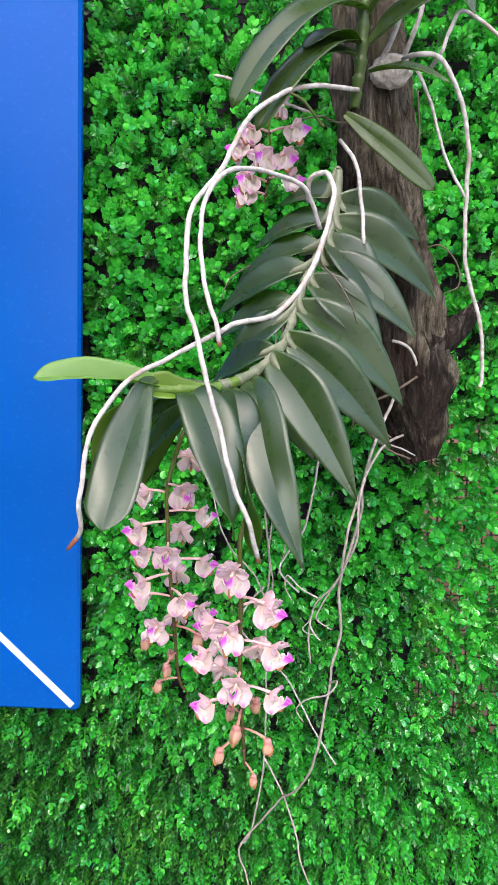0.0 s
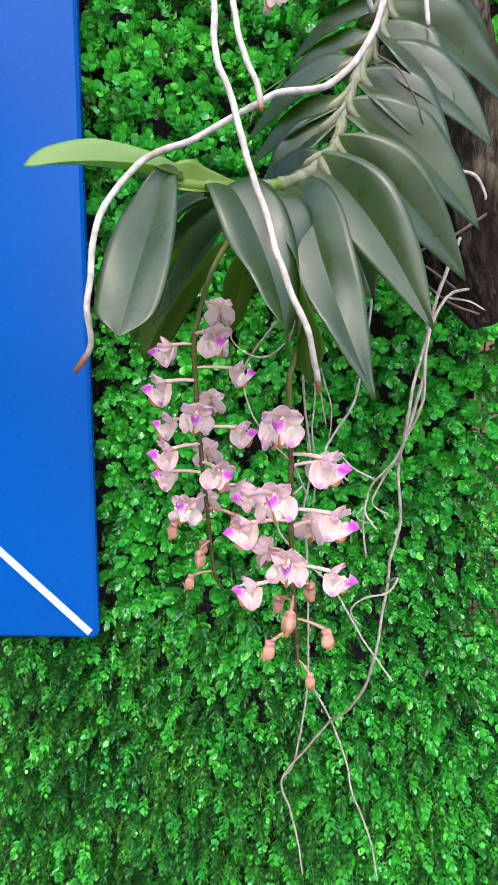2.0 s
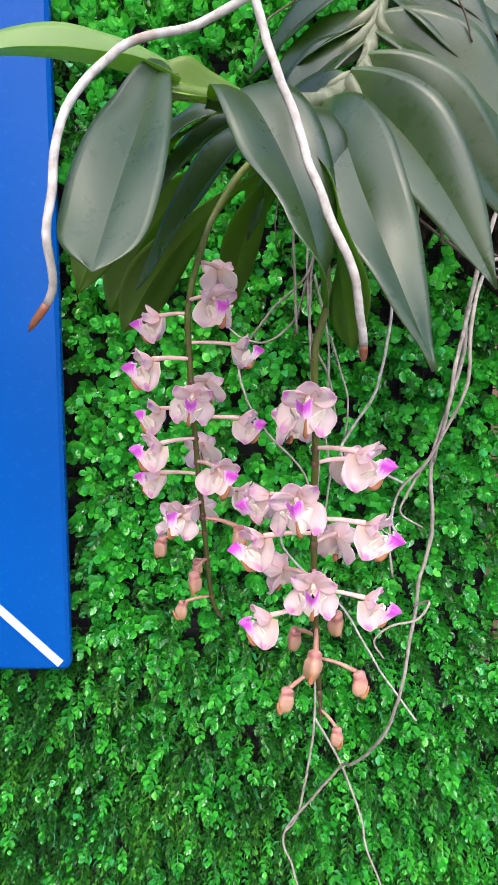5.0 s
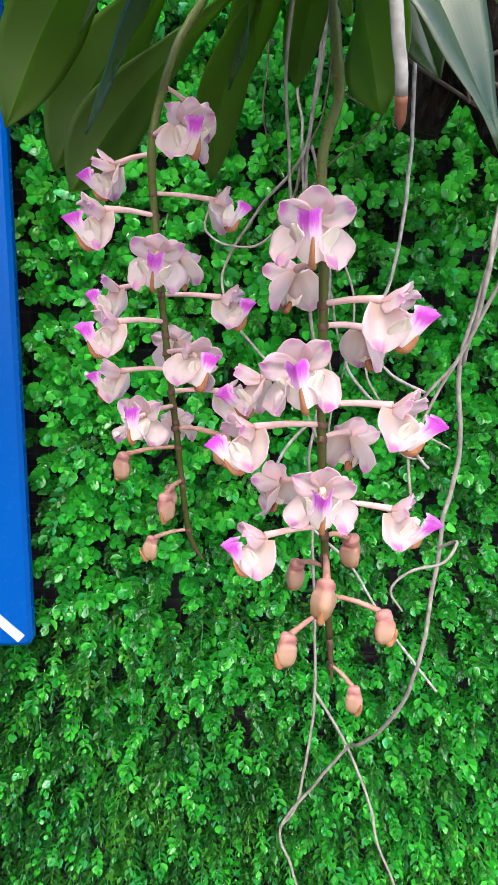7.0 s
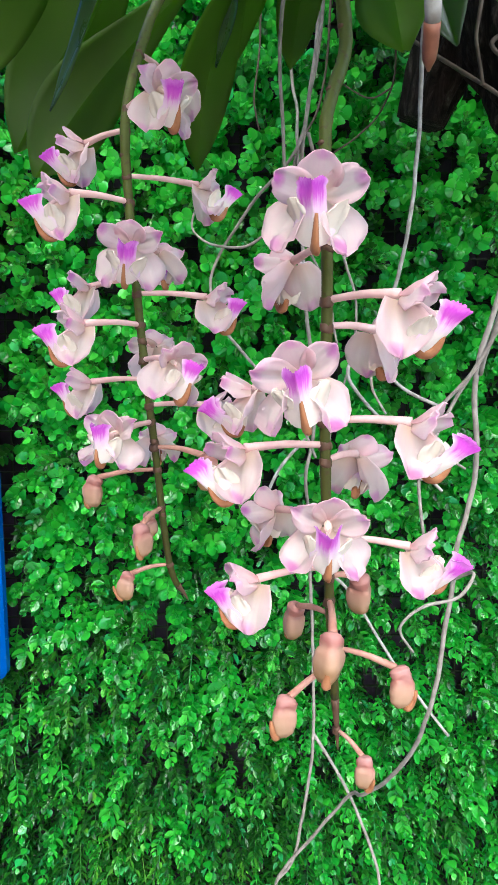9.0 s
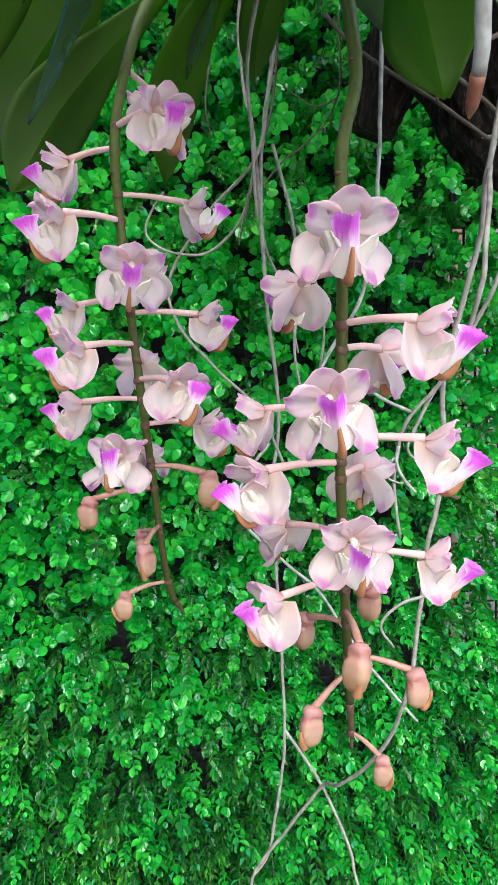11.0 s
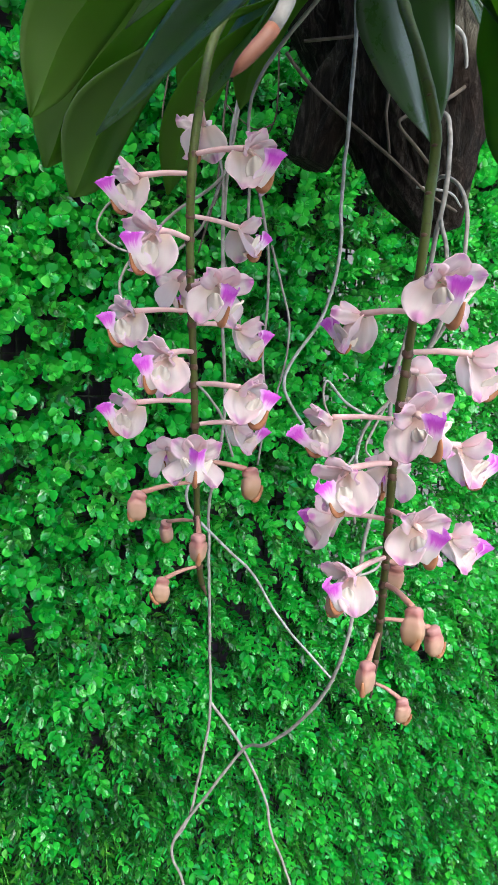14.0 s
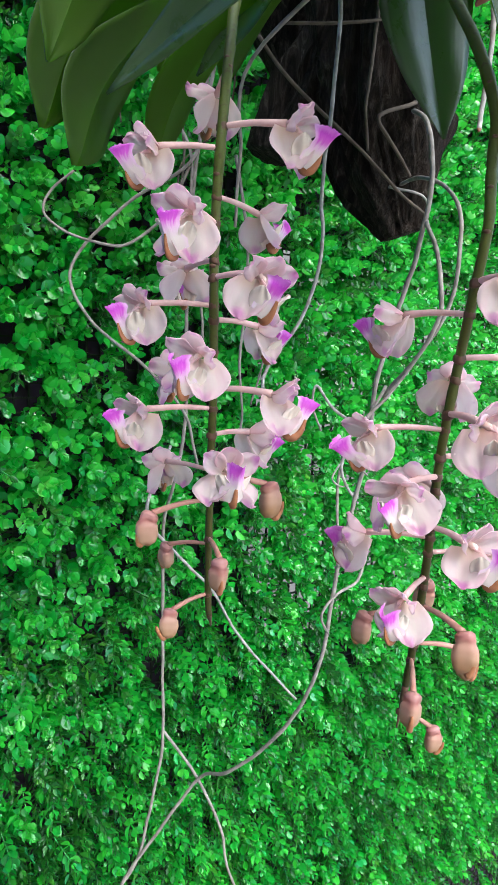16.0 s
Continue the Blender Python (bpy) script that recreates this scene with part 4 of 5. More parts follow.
root(orchid, [(0.100, 0.790, 1.800), (0.098, 0.785, 1.740), (0.096, 0.786, 1.682), (0.097, 0.790, 1.660), (0.095, 0.788, 1.632), (0.091, 0.781, 1.609), (0.087, 0.778, 1.584), (0.080, 0.785, 1.550), (0.062, 0.795, 1.518), (0.054, 0.790, 1.502), (0.060, 0.792, 1.489), (0.078, 0.800, 1.470)], 0.0017, 0.0013, MAT_ROOT, 0.0, 18.0)
# rootlets that branch from the bend of the grey roots
root(orchid, [(0.098, 0.744, 1.482), (0.078, 0.745, 1.492), (0.062, 0.745, 1.507), (0.060, 0.745, 1.493), (0.068, 0.745, 1.478)], 0.0013, 0.0008, MAT_ROOT, 0.0, 51.0)
root(orchid, [(0.090, 0.745, 1.462), (0.089, 0.745, 1.451), (0.093, 0.745, 1.442), (0.101, 0.745, 1.433)], 0.0015, 0.0011, MAT_ROOT, 0.0, 52.0)
root(orchid, [(0.088, 0.746, 1.455), (0.081, 0.745, 1.446), (0.089, 0.745, 1.440), (0.098, 0.746, 1.440)], 0.0008, 0.0006, MAT_ROOT, 0.0, 53.0)
root(orchid, [(0.030, 0.800, 1.650), (0.042, 0.800, 1.600), (0.043, 0.800, 1.560), (0.041, 0.800, 1.520), (0.046, 0.802, 1.480), (0.042, 0.806, 1.440)], 0.0013, 0.0009, G, 0.0, 54.0)
root(orchid, [(0.044, 0.798, 1.600), (0.052, 0.796, 1.572), (0.060, 0.796, 1.545), (0.058, 0.798, 1.515), (0.052, 0.800, 1.490)], 0.0011, 0.0008, G, 0.0, 55.0)
# loops that wander towards the hedge
root(orchid, [(0.052, 0.850, 1.815), (0.048, 0.856, 1.770), (0.044, 0.858, 1.728), (0.036, 0.854, 1.690), (0.027, 0.850, 1.655), (-0.004, 0.885, 1.626), (-0.034, 0.910, 1.582), (-0.030, 0.890, 1.545), (-0.008, 0.840, 1.511), (0.022, 0.838, 1.480), (0.040, 0.846, 1.440)], 0.0016, 0.0012, G, 0.0, 14.0)
root(orchid, [(0.027, 0.852, 1.652), (0.022, 0.868, 1.626), (0.013, 0.877, 1.611), (-0.004, 0.884, 1.598), (-0.019, 0.886, 1.596), (-0.038, 0.910, 1.604), (-0.050, 0.924, 1.618), (-0.046, 0.920, 1.634), (-0.036, 0.905, 1.646)], 0.0014, 0.0010, G, 0.0, 15.0)
root(orchid, [(0.030, 0.895, 1.800), (0.026, 0.900, 1.760), (0.029, 0.900, 1.719), (0.031, 0.880, 1.690), (0.028, 0.852, 1.658), (0.034, 0.860, 1.600), (0.052, 0.870, 1.560), (0.060, 0.874, 1.520)], 0.0016, 0.0011, G, 0.0, 16.0)
root(orchid, [(0.060, 0.910, 1.790), (0.056, 0.912, 1.735), (0.048, 0.900, 1.700), (0.034, 0.872, 1.668), (0.026, 0.862, 1.640), (0.016, 0.868, 1.600)], 0.0012, 0.0009, MAT_ROOT_DRY, 0.0, 19.0)
root(orchid, [(0.112, 0.925, 1.790), (0.114, 0.930, 1.740), (0.104, 0.935, 1.712), (0.086, 0.940, 1.694), (0.060, 0.920, 1.672), (0.034, 0.880, 1.640)], 0.0010, 0.0008, MAT_ROOT_DRY, 0.0, 22.0)
root(orchid, [(0.112, 0.930, 1.728), (0.096, 0.935, 1.722), (0.080, 0.938, 1.730), (0.066, 0.940, 1.742)], 0.0009, 0.0006, MAT_ROOT_DRY, 0.0, 23.0)
root(orchid, [(0.006, 0.905, 1.780), (0.004, 0.910, 1.740), (0.000, 0.912, 1.715), (0.004, 0.915, 1.690)], 0.0010, 0.0007, MAT_ROOT_DRY, 0.0, 24.0)
root(orchid, [(0.014, 0.650, 1.722), (0.010, 0.760, 1.690), (0.012, 0.770, 1.640), (0.014, 0.775, 1.600)], 0.0014, 0.0011, G, 0.0, 17.0)
root(orchid, [(0.085, 0.700, 1.840), (0.098, 0.680, 1.822), (0.112, 0.680, 1.800), (0.120, 0.684, 1.782)], 0.0011, 0.0007, MAT_ROOT_DRY, 0.0, 20.0)
root(orchid, [(0.010, 0.770, 1.850), (-0.012, 0.770, 1.835), (-0.022, 0.765, 1.810)], 0.0010, 0.0006, MAT_ROOT_DRY, 0.0, 21.0)

# ---- upper orchid at the head of the log ----
upper = thing("upper_orchid", (0.128, 0.800, 2.12), "smaller orchid with olive leaves tied high on the log", "orchid")
stem(upper, [(0.118, 0.775, 2.02), (0.122, 0.765, 2.07), (0.122, 0.760, 2.13), (0.126, 0.765, 2.20), (0.135, 0.790, 2.26)], 0.0065, material=MAT_LEAF_OLIVE)
UP_N = (-0.35, -0.80, 0.50)
leaf(upper, "leaf", (0.122, 0.756, 2.112), (-0.010, 0.690, 1.985), 0.042, UP_N, 0.18, 0.2, False, material=MAT_LEAF_OLIVE)
leaf(upper, "leaf", (0.118, 0.758, 2.080), (0.015, 0.700, 1.968), 0.036, UP_N, 0.16, 0.2, False, material=MAT_LEAF_OLIVE)
leaf(upper, "leaf", (0.116, 0.760, 2.068), (0.036, 0.735, 2.030), 0.030, UP_N, 0.15, 0.25, False, material=MAT_LEAF_OLIVE)
leaf(upper, "leaf", (0.118, 0.756, 2.078), (0.060, 0.720, 2.055), 0.030, (-0.3, -0.6, 0.7), 0.14, 0.3, False, material=MAT_LEAF_OLIVE)
leaf(upper, "leaf", (0.130, 0.756, 2.050), (0.202, 0.700, 2.016), 0.028, (0.2, -0.7, 0.7), 0.08, 0.25, material=MAT_LEAF_OLIVE)
leaf(upper, "leaf", (0.130, 0.758, 2.078), (0.198, 0.705, 2.102), 0.042, (0.2, -0.8, 0.6), 0.08, 0.3, False, material=MAT_LEAF_OLIVE)
leaf(upper, "leaf", (0.128, 0.762, 2.110), (0.185, 0.690, 2.150), 0.040, (0.2, -0.7, 0.7), 0.14, 0.3, False, material=MAT_LEAF_OLIVE)
leaf(upper, "leaf", (0.122, 0.762, 2.150), (0.040, 0.700, 2.160), 0.042, (-0.3, -0.7, 0.7), 0.14, 0.3, False, material=MAT_LEAF_OLIVE)
leaf(upper, "leaf", (0.210, 0.770, 2.140), (0.224, 0.710, 2.085), 0.024, (0.2, -0.8, 0.5), 0.06, 0.3, material=MAT_LEAF_OLIVE)
leaf(upper, "leaf", (0.106, 0.750, 2.004), (0.200, 0.735, 1.924), 0.025, (0.5, -0.72, -0.40), 0.03, 0.2, False, material=MAT_LEAF_OLIVE)
root(upper, [(0.165, 0.790, 2.075), (0.174, 0.740, 2.060), (0.200, 0.740, 2.056), (0.224, 0.750, 2.024), (0.239, 0.760, 1.977), (0.242, 0.770, 1.933), (0.249, 0.780, 1.857), (0.271, 0.790, 1.796), (0.281, 0.800, 1.739), (0.278, 0.800, 1.720)], 0.0030, 0.0025, MAT_ROOT, 0.04, 31.0)
root(upper, [(0.172, 0.780, 2.070), (0.180, 0.755, 2.050), (0.198, 0.760, 2.017), (0.214, 0.765, 1.972), (0.239, 0.765, 1.926)], 0.0024, 0.0019, MAT_ROOT, 0.0, 32.0)
root(upper, [(0.195, 0.780, 2.060), (0.202, 0.750, 2.066), (0.212, 0.750, 2.094), (0.224, 0.750, 2.108), (0.259, 0.750, 2.086), (0.290, 0.760, 2.060)], 0.0026, 0.0022, MAT_ROOT, 0.0, 33.0)
root(upper, [(0.140, 0.780, 2.060), (0.158, 0.765, 2.100), (0.165, 0.765, 2.160), (0.172, 0.790, 2.220)], 0.0034, 0.0030, MAT_ROOT, 0.0, 34.0)
root(upper, [(0.170, 0.790, 2.075), (0.182, 0.775, 2.110), (0.190, 0.775, 2.160), (0.188, 0.800, 2.210)], 0.0032, 0.0028, MAT_ROOT, 0.0, 35.0)
root(upper, [(0.190, 0.800, 2.050), (0.192, 0.790, 1.990), (0.180, 0.800, 1.960), (0.174, 0.815, 1.948)], 0.0014, 0.0010, MAT_ROOT_DRY, 0.0, 36.0)
root(upper, [(0.150, 0.800, 2.030), (0.110, 0.790, 2.010), (0.080, 0.800, 2.020), (0.050, 0.810, 2.015)], 0.0014, 0.0008, MAT_ROOT_DRY, 0.0, 37.0)
root(upper, [(-0.040, 0.830, 2.075), (-0.022, 0.825, 2.070), (-0.005, 0.800, 2.050), (0.020, 0.770, 2.030), (0.070, 0.775, 2.015)], 0.0020, 0.0018, MAT_ROOT, 0.0, 38.0)
root(upper, [(0.205, 0.850, 1.880), (0.230, 0.830, 1.888), (0.252, 0.830, 1.868), (0.256, 0.830, 1.842), (0.240, 0.825, 1.832)], 0.0013, 0.0009, MAT_ROOT_DRY, 0.0, 39.0)
root(upper, [(0.160, 0.800, 1.775), (0.186, 0.782, 1.768), (0.200, 0.785, 1.752), (0.206, 0.792, 1.730)], 0.0022, 0.0016, MAT_ROOT, 0.0, 40.0)
root(upper, [(0.144, 0.795, 1.780), (0.134, 0.788, 1.735), (0.129, 0.786, 1.700), (0.133, 0.786, 1.672)], 0.0017, 0.0012, MAT_ROOT_DRY, 0.0, 41.0)
root(upper, [(0.208, 0.790, 1.735), (0.172, 0.782, 1.712), (0.142, 0.780, 1.698), (0.137, 0.780, 1.690), (0.156, 0.780, 1.676), (0.176, 0.782, 1.662)], 0.0018, 0.0014, MAT_ROOT_DRY, 0.0, 42.0)
root(upper, [(0.077, 0.820, 1.750), (0.105, 0.800, 1.752), (0.137, 0.788, 1.760), (0.155, 0.790, 1.772)], 0.0014, 0.0012, MAT_ROOT_DRY, 0.0, 43.0)
root(upper, [(0.079, 0.850, 1.753), (0.099, 0.835, 1.723), (0.142, 0.800, 1.676), (0.172, 0.786, 1.649), (0.200, 0.784, 1.638)], 0.0017, 0.0013, MAT_ROOT_DRY, 0.0, 44.0)
root(upper, [(0.168, 0.795, 1.655), (0.188, 0.780, 1.650), (0.205, 0.784, 1.642)], 0.0013, 0.0009, MAT_ROOT, 0.0, 45.0)
bm = bmesh.new()
bmesh.ops.create_icosphere(bm, subdivisions=4, radius=0.020)
for vert in bm.verts:
    vert.co *= 1 + 0.22 * noise.fractal(vert.co * 90, 0.8, 2.0, 4)
    vert.co = Vector((0.158 + vert.co.x * 1.15, 0.785 + vert.co.y * 0.8, 2.062 + vert.co.z * 0.85)) - upper.location
part("moss_pad", bm, plain("moss_pad", (0.22, 0.19, 0.16), (0.46, 0.42, 0.38), 160, 0.9, 0.1, 0.9, 0.003), upper, "grey fibre pad round the roots", True)


# ---- flowers ----
def petal_mesh(name, length, width, cup, bend, material, waist=0.30, frill=0.0, seed=0.0, blunt=2.6, pinch=0.0):
    """A petal along +Z that faces +Y, cupped across and bent along."""
    rows, cols = 10, 10
    verts, uvs, faces = [], [], []
    for i in range(rows + 1):
        t = math.sin(math.pi / 2 * i / rows)
        w = (waist + (1 - waist) * math.sin(min(1, t / 0.62) * math.pi / 2)) * math.sqrt(max(0.0, 1 - max(0, (t - 0.35) / 0.65) ** blunt)) * width / 2
        w = max(w, width * 0.02) * (1 - pinch * math.exp(-((t - 0.46) / 0.17) ** 2)) * (1 + pinch * 0.9 * math.exp(-((t - 0.08) / 0.14) ** 2))
        for k in range(cols + 1):
            u = -1 + 2 * k / cols
            fit = min(1.0, w / (0.38 * width))
            wave = frill * length * noise.noise(Vector((u * 2.2 * fit + seed, t * 2.5, seed * 1.7))) * (0.3 + t)
            y = cup * width * (u * u * fit) * math.sin(math.pi * min(1, 0.15 + t * 0.8)) + bend * length * t * t + wave
            z = length * t - 0.06 * length * u * u * t * fit + length * frill * 0.5 * t * t * fit * noise.noise(Vector((u * 3.5, seed, 2.0)))
            verts.append((u * w, y, z))
            uvs.append((k / cols, t))
    for i in range(rows):
        for k in range(cols):
            a = i * (cols + 1) + k
            faces.append((a, a + 1, a + cols + 2, a + cols + 1))
    n = len(verts)
    back = [(x, y - 0.00035, z) for x, y, z in verts]
    verts, uvs = verts + back, uvs + uvs
    faces += [tuple(n + q for q in reversed(fc)) for fc in faces[:rows * cols]]
    for i in range(rows):
        a, b = i * (cols + 1), (i + 1) * (cols + 1)
        faces.append((a, b, n + b, n + a))
        faces.append((a + cols, n + a + cols, n + b + cols, b + cols))
    a = rows * (cols + 1)
    for k in range(cols):
        faces.append((a + k, a + k + 1, n + a + k + 1, n + a + k))
    me = bpy.data.meshes.new(name)
    me.from_pydata(verts, [], faces)
    layer = me.uv_layers.new(name="UVMap")
    for loop in me.loops:
        layer.data[loop.index].uv = uvs[loop.vertex_index]
    me.materials.append(material)
    me.polygons.foreach_set("use_smooth", [True] * len(me.polygons))
    return me


def raw_mesh(name, verts, faces, material):
    me = bpy.data.meshes.new(name)
    me.from_pydata([tuple(q) for q in verts], [], faces)
    me.materials.append(material)
    me.polygons.foreach_set("use_smooth", [True] * len(me.polygons))
    return me


CM = 0.01
DORSAL = [petal_mesh("dorsal_sepal", 1.20 * CM, 1.24 * CM, 0.22, 0.14, MAT_DORSAL, 0.45, 0.08, s, 3.6) for s in (1.1, 5.2, 8.7)]
PETAL = [petal_mesh("petal", 1.36 * CM, 1.00 * CM, 0.20, 0.06, MAT_PETAL, 0.40, 0.19, s, 3.5) for s in (2.3, 6.1, 9.4, 3.3)]
SEPAL = [petal_mesh("lateral_sepal", 1.84 * CM, 1.78 * CM, 0.20, 0.12, MAT_SEPAL, 0.56, 0.17, s, 3.2) for s in (3.7, 7.9, 4.4, 9.9)]
SIDE = [petal_mesh("side_lobe", 1.14 * CM, 0.86 * CM, -0.14, 0.16, MAT_SIDE_LOBE, 0.50, 0.14, s, 2.6) for s in (2.9, 8.2, 5.5)]


def lip_mesh(seed):
    """The lip along +Z with its underside to +Y: wings at the foot, a waist, and a broad, folded, ruffled end with a notch and a fringe."""
    rows, cols = 18, 30
    shape = ((0.0, 0.34), (0.12, 0.66), (0.26, 0.68), (0.42, 0.54), (0.60, 0.56), (0.80, 0.68), (0.93, 0.76), (1.0, 0.70))
    length = 1.78 * CM
    teeth = random.Random(int(seed * 10))
    fringe = [teeth.uniform(-0.026, 0.022) for _ in range(cols + 1)]
    verts, uvs, faces = [], [], []
    for i in range(rows + 1):
        t = i / rows
        for (t0, w0), (t1, w1) in zip(shape, shape[1:]):
            if t0 <= t <= t1:
                g = (t - t0) / (t1 - t0)
                w = (w0 + (w1 - w0) * (g * g * (3 - 2 * g))) * CM
        for k in range(cols + 1):
            u = -1 + 2 * k / cols
            end = max(0.0, (t - 0.72) / 0.28)
            z = length * (t * (1 - 0.06 * abs(u)) - 0.085 * end * abs(u) - 0.035 * end * math.exp(-(u / 0.22) ** 2) - 0.10 * end * max(0.0, abs(u) - 0.75) * 4 * 0.5 + fringe[k] * end)
            back = -(0.70 + 0.42 * t) * w * abs(u) ** 1.25
            ruffle = 0.055 * length * abs(u) * max(0.0, t - 0.35) * math.sin(t * 17 + seed + (2.1 if u > 0 else 0.0))
            wave = 0.035 * length * noise.noise(Vector((u * 2.6 + seed, t * 3.2, seed))) * (0.25 + t)
            curl = 0.30 * length * max(0.0, t - 0.60) ** 2 * (1 - 0.5 * abs(u))
            verts.append((u * w * (0.88 - 0.62 * t * (1 - 0.42 * t)) + ruffle * 0.6, back + ruffle + wave + curl, z))
            uvs.append((k / cols, t))
    for i in range(rows):
        for k in range(cols):
            a = i * (cols + 1) + k
            faces.append((a, a + 1, a + cols + 2, a + cols + 1))
    me = bpy.data.meshes.new("lip")
    me.from_pydata(verts, [], faces)
    layer = me.uv_layers.new(name="UVMap")
    for loop in me.loops:
        layer.data[loop.index].uv = uvs[loop.vertex_index]
    me.materials.append(MAT_LIP)
    me.polygons.foreach_set("use_smooth", [True] * len(me.polygons))
    return me


LIP = [lip_mesh(s) for s in (1.9, 4.8, 6.6, 8.3)]
v, f = tube_data(smooth_line([(0, 0.0016, -0.0104), (0, 0.0034, -0.0130), (0, 0.0062, -0.0134), (0, 0.0084, -0.0112), (0, 0.0096, -0.0084), (0, 0.0102, -0.0062)], 5), lambda t: 0.0030 * (1 - 0.80 * t ** 0.6) * min(1.0, 0.45 + 2.5 * t), 10, 0.0, 0.0, 0.66)
SPUR = raw_mesh("spur", v, f, MAT_SPUR)
v, f = tube_data(smooth_line([(0, -0.0036, 0.0028), (0, -0.0020, 0.0026), (0, -0.0002, 0.0016), (0, 0.0010, 0.0004)], 4), lambda t: 0.0013 * math.sqrt(max(0.05, 1 - (2 * t - 0.9) ** 4 * 0.8)), 10)
COLUMN = raw_mesh("column", v, f, MAT_COLUMN)
v, f = tube_data(smooth_line([(0, 0, -0.0026), (0.0002, 0, -0.0012), (0, 0.0002, 0.0006), (0, 0, 0.0020)], 3), lambda t: 0.0024 * math.sqrt(max(0.04, 1 - (2 * t - 1) ** 2)), 8, 0.5, 3.0)
BRACT = raw_mesh("bract", v, f, MAT_SPIKE_TIP)


def piece(name, me, parent, m):
    ob = new(name, me)
    ob.parent = parent
    ob.matrix_basis = m
    return ob


def aimed(at, along, normal, rng, loose=0.16):
    """The pose of a petal that grows from at towards along and faces normal, both a little loose."""
    z = (Vector(along).normalized() + Vector([rng.uniform(-loose, loose) for _ in range(3)])).normalized()
    y = Vector(normal) + Vector([rng.uniform(-loose, loose) for _ in range(3)])
    y = (y - z * y.dot(z)).normalized()
    return Matrix.Translation(at) @ Matrix((y.cross(z), y, z)).transposed().to_4x4()


def flower(parent, centre, facing, rng, size=1.0, axis=None, droop=0.0):
    """One flower as a part of its plant: five tepals, a flared lip with side lobes, spur, column and stalk."""
    at, f0 = Vector(centre), Vector(facing)
    f0 = Vector((f0.x, f0.y, f0.z)).normalized()
    right = f0.cross(Vector((0, 0, 1))).normalized()
    up = right.cross(f0)
    turn = Matrix((right, f0, up)).transposed().to_4x4()
    m = Matrix.Translation(at - parent.location) @ turn @ pose(0, 0, 0, rng.uniform(-6, 6) - droop, rng.uniform(-9, 9), rng.uniform(-8, 8)) @ Matrix.Scale(size * 1.06, 4)
    body = new("flower", COLUMN)
    body.parent = parent
    body.matrix_basis = m
    k = rng.randrange(3)
    piece("dorsal_sepal", DORSAL[k], body, aimed((0, -0.0034, 0.0036), (0, 0.76, 0.65), (0, 0.65, -0.76), rng, 0.10))
    for s in (-1, 1):
        k = rng.randrange(4)
        piece("petal", PETAL[k], body, aimed((s * 0.0014, -0.0026, 0.0022), (s * 0.74, 0.60, 0.24), (s * -0.38, 0.74, -0.52), rng, 0.14))
        piece("lateral_sepal", SEPAL[(k + 1) % 4], body, aimed((s * 0.0012, -0.0034, 0.0018), (s * 0.38, 0.22, -0.88), (s * 0.76, 0.64, 0.12), rng, 0.10))
        piece("side_lobe", SIDE[k % 3], body, aimed((s * 0.0030, 0.0030, -0.0118), (s * 0.20, 0.26, 0.94), (s * 0.80, 0.58, 0.0), rng, 0.12))
    piece("lip", LIP[rng.randrange(4)], body, pose(0, 0.0056, -0.0136, -42 + rng.uniform(-11, 9), rng.uniform(-7, 7), 0))
    piece("spur", SPUR, body, Matrix.Identity(4))
    if axis is not None:
        inv = (Matrix.Translation(parent.location) @ m).inverted()
        a = inv @ Vector(axis)
        e = Vector((0, -0.0036, 0.0034))
        mid = (a + e) / 2 + Vector((0, 0, 0.0008))
        vv, ff = tube_data(smooth_line([a, mid, e], 5), lambda t: 0.00118 + 0.0005 * t * t, 8)
        ob = new("stalk", raw_mesh("stalk", vv, ff, MAT_PEDICEL))
        ob.parent = body
        piece("bract", BRACT, body, Matrix.Translation(a))
    return body


BUD_GIRTH = ((0.0, 0.0010), (0.07, 0.0031), (0.20, 0.0042), (0.33, 0.0042), (0.41, 0.0039), (0.56, 0.0049), (0.72, 0.0050), (0.90, 0.0043), (1.0, 0.0024))


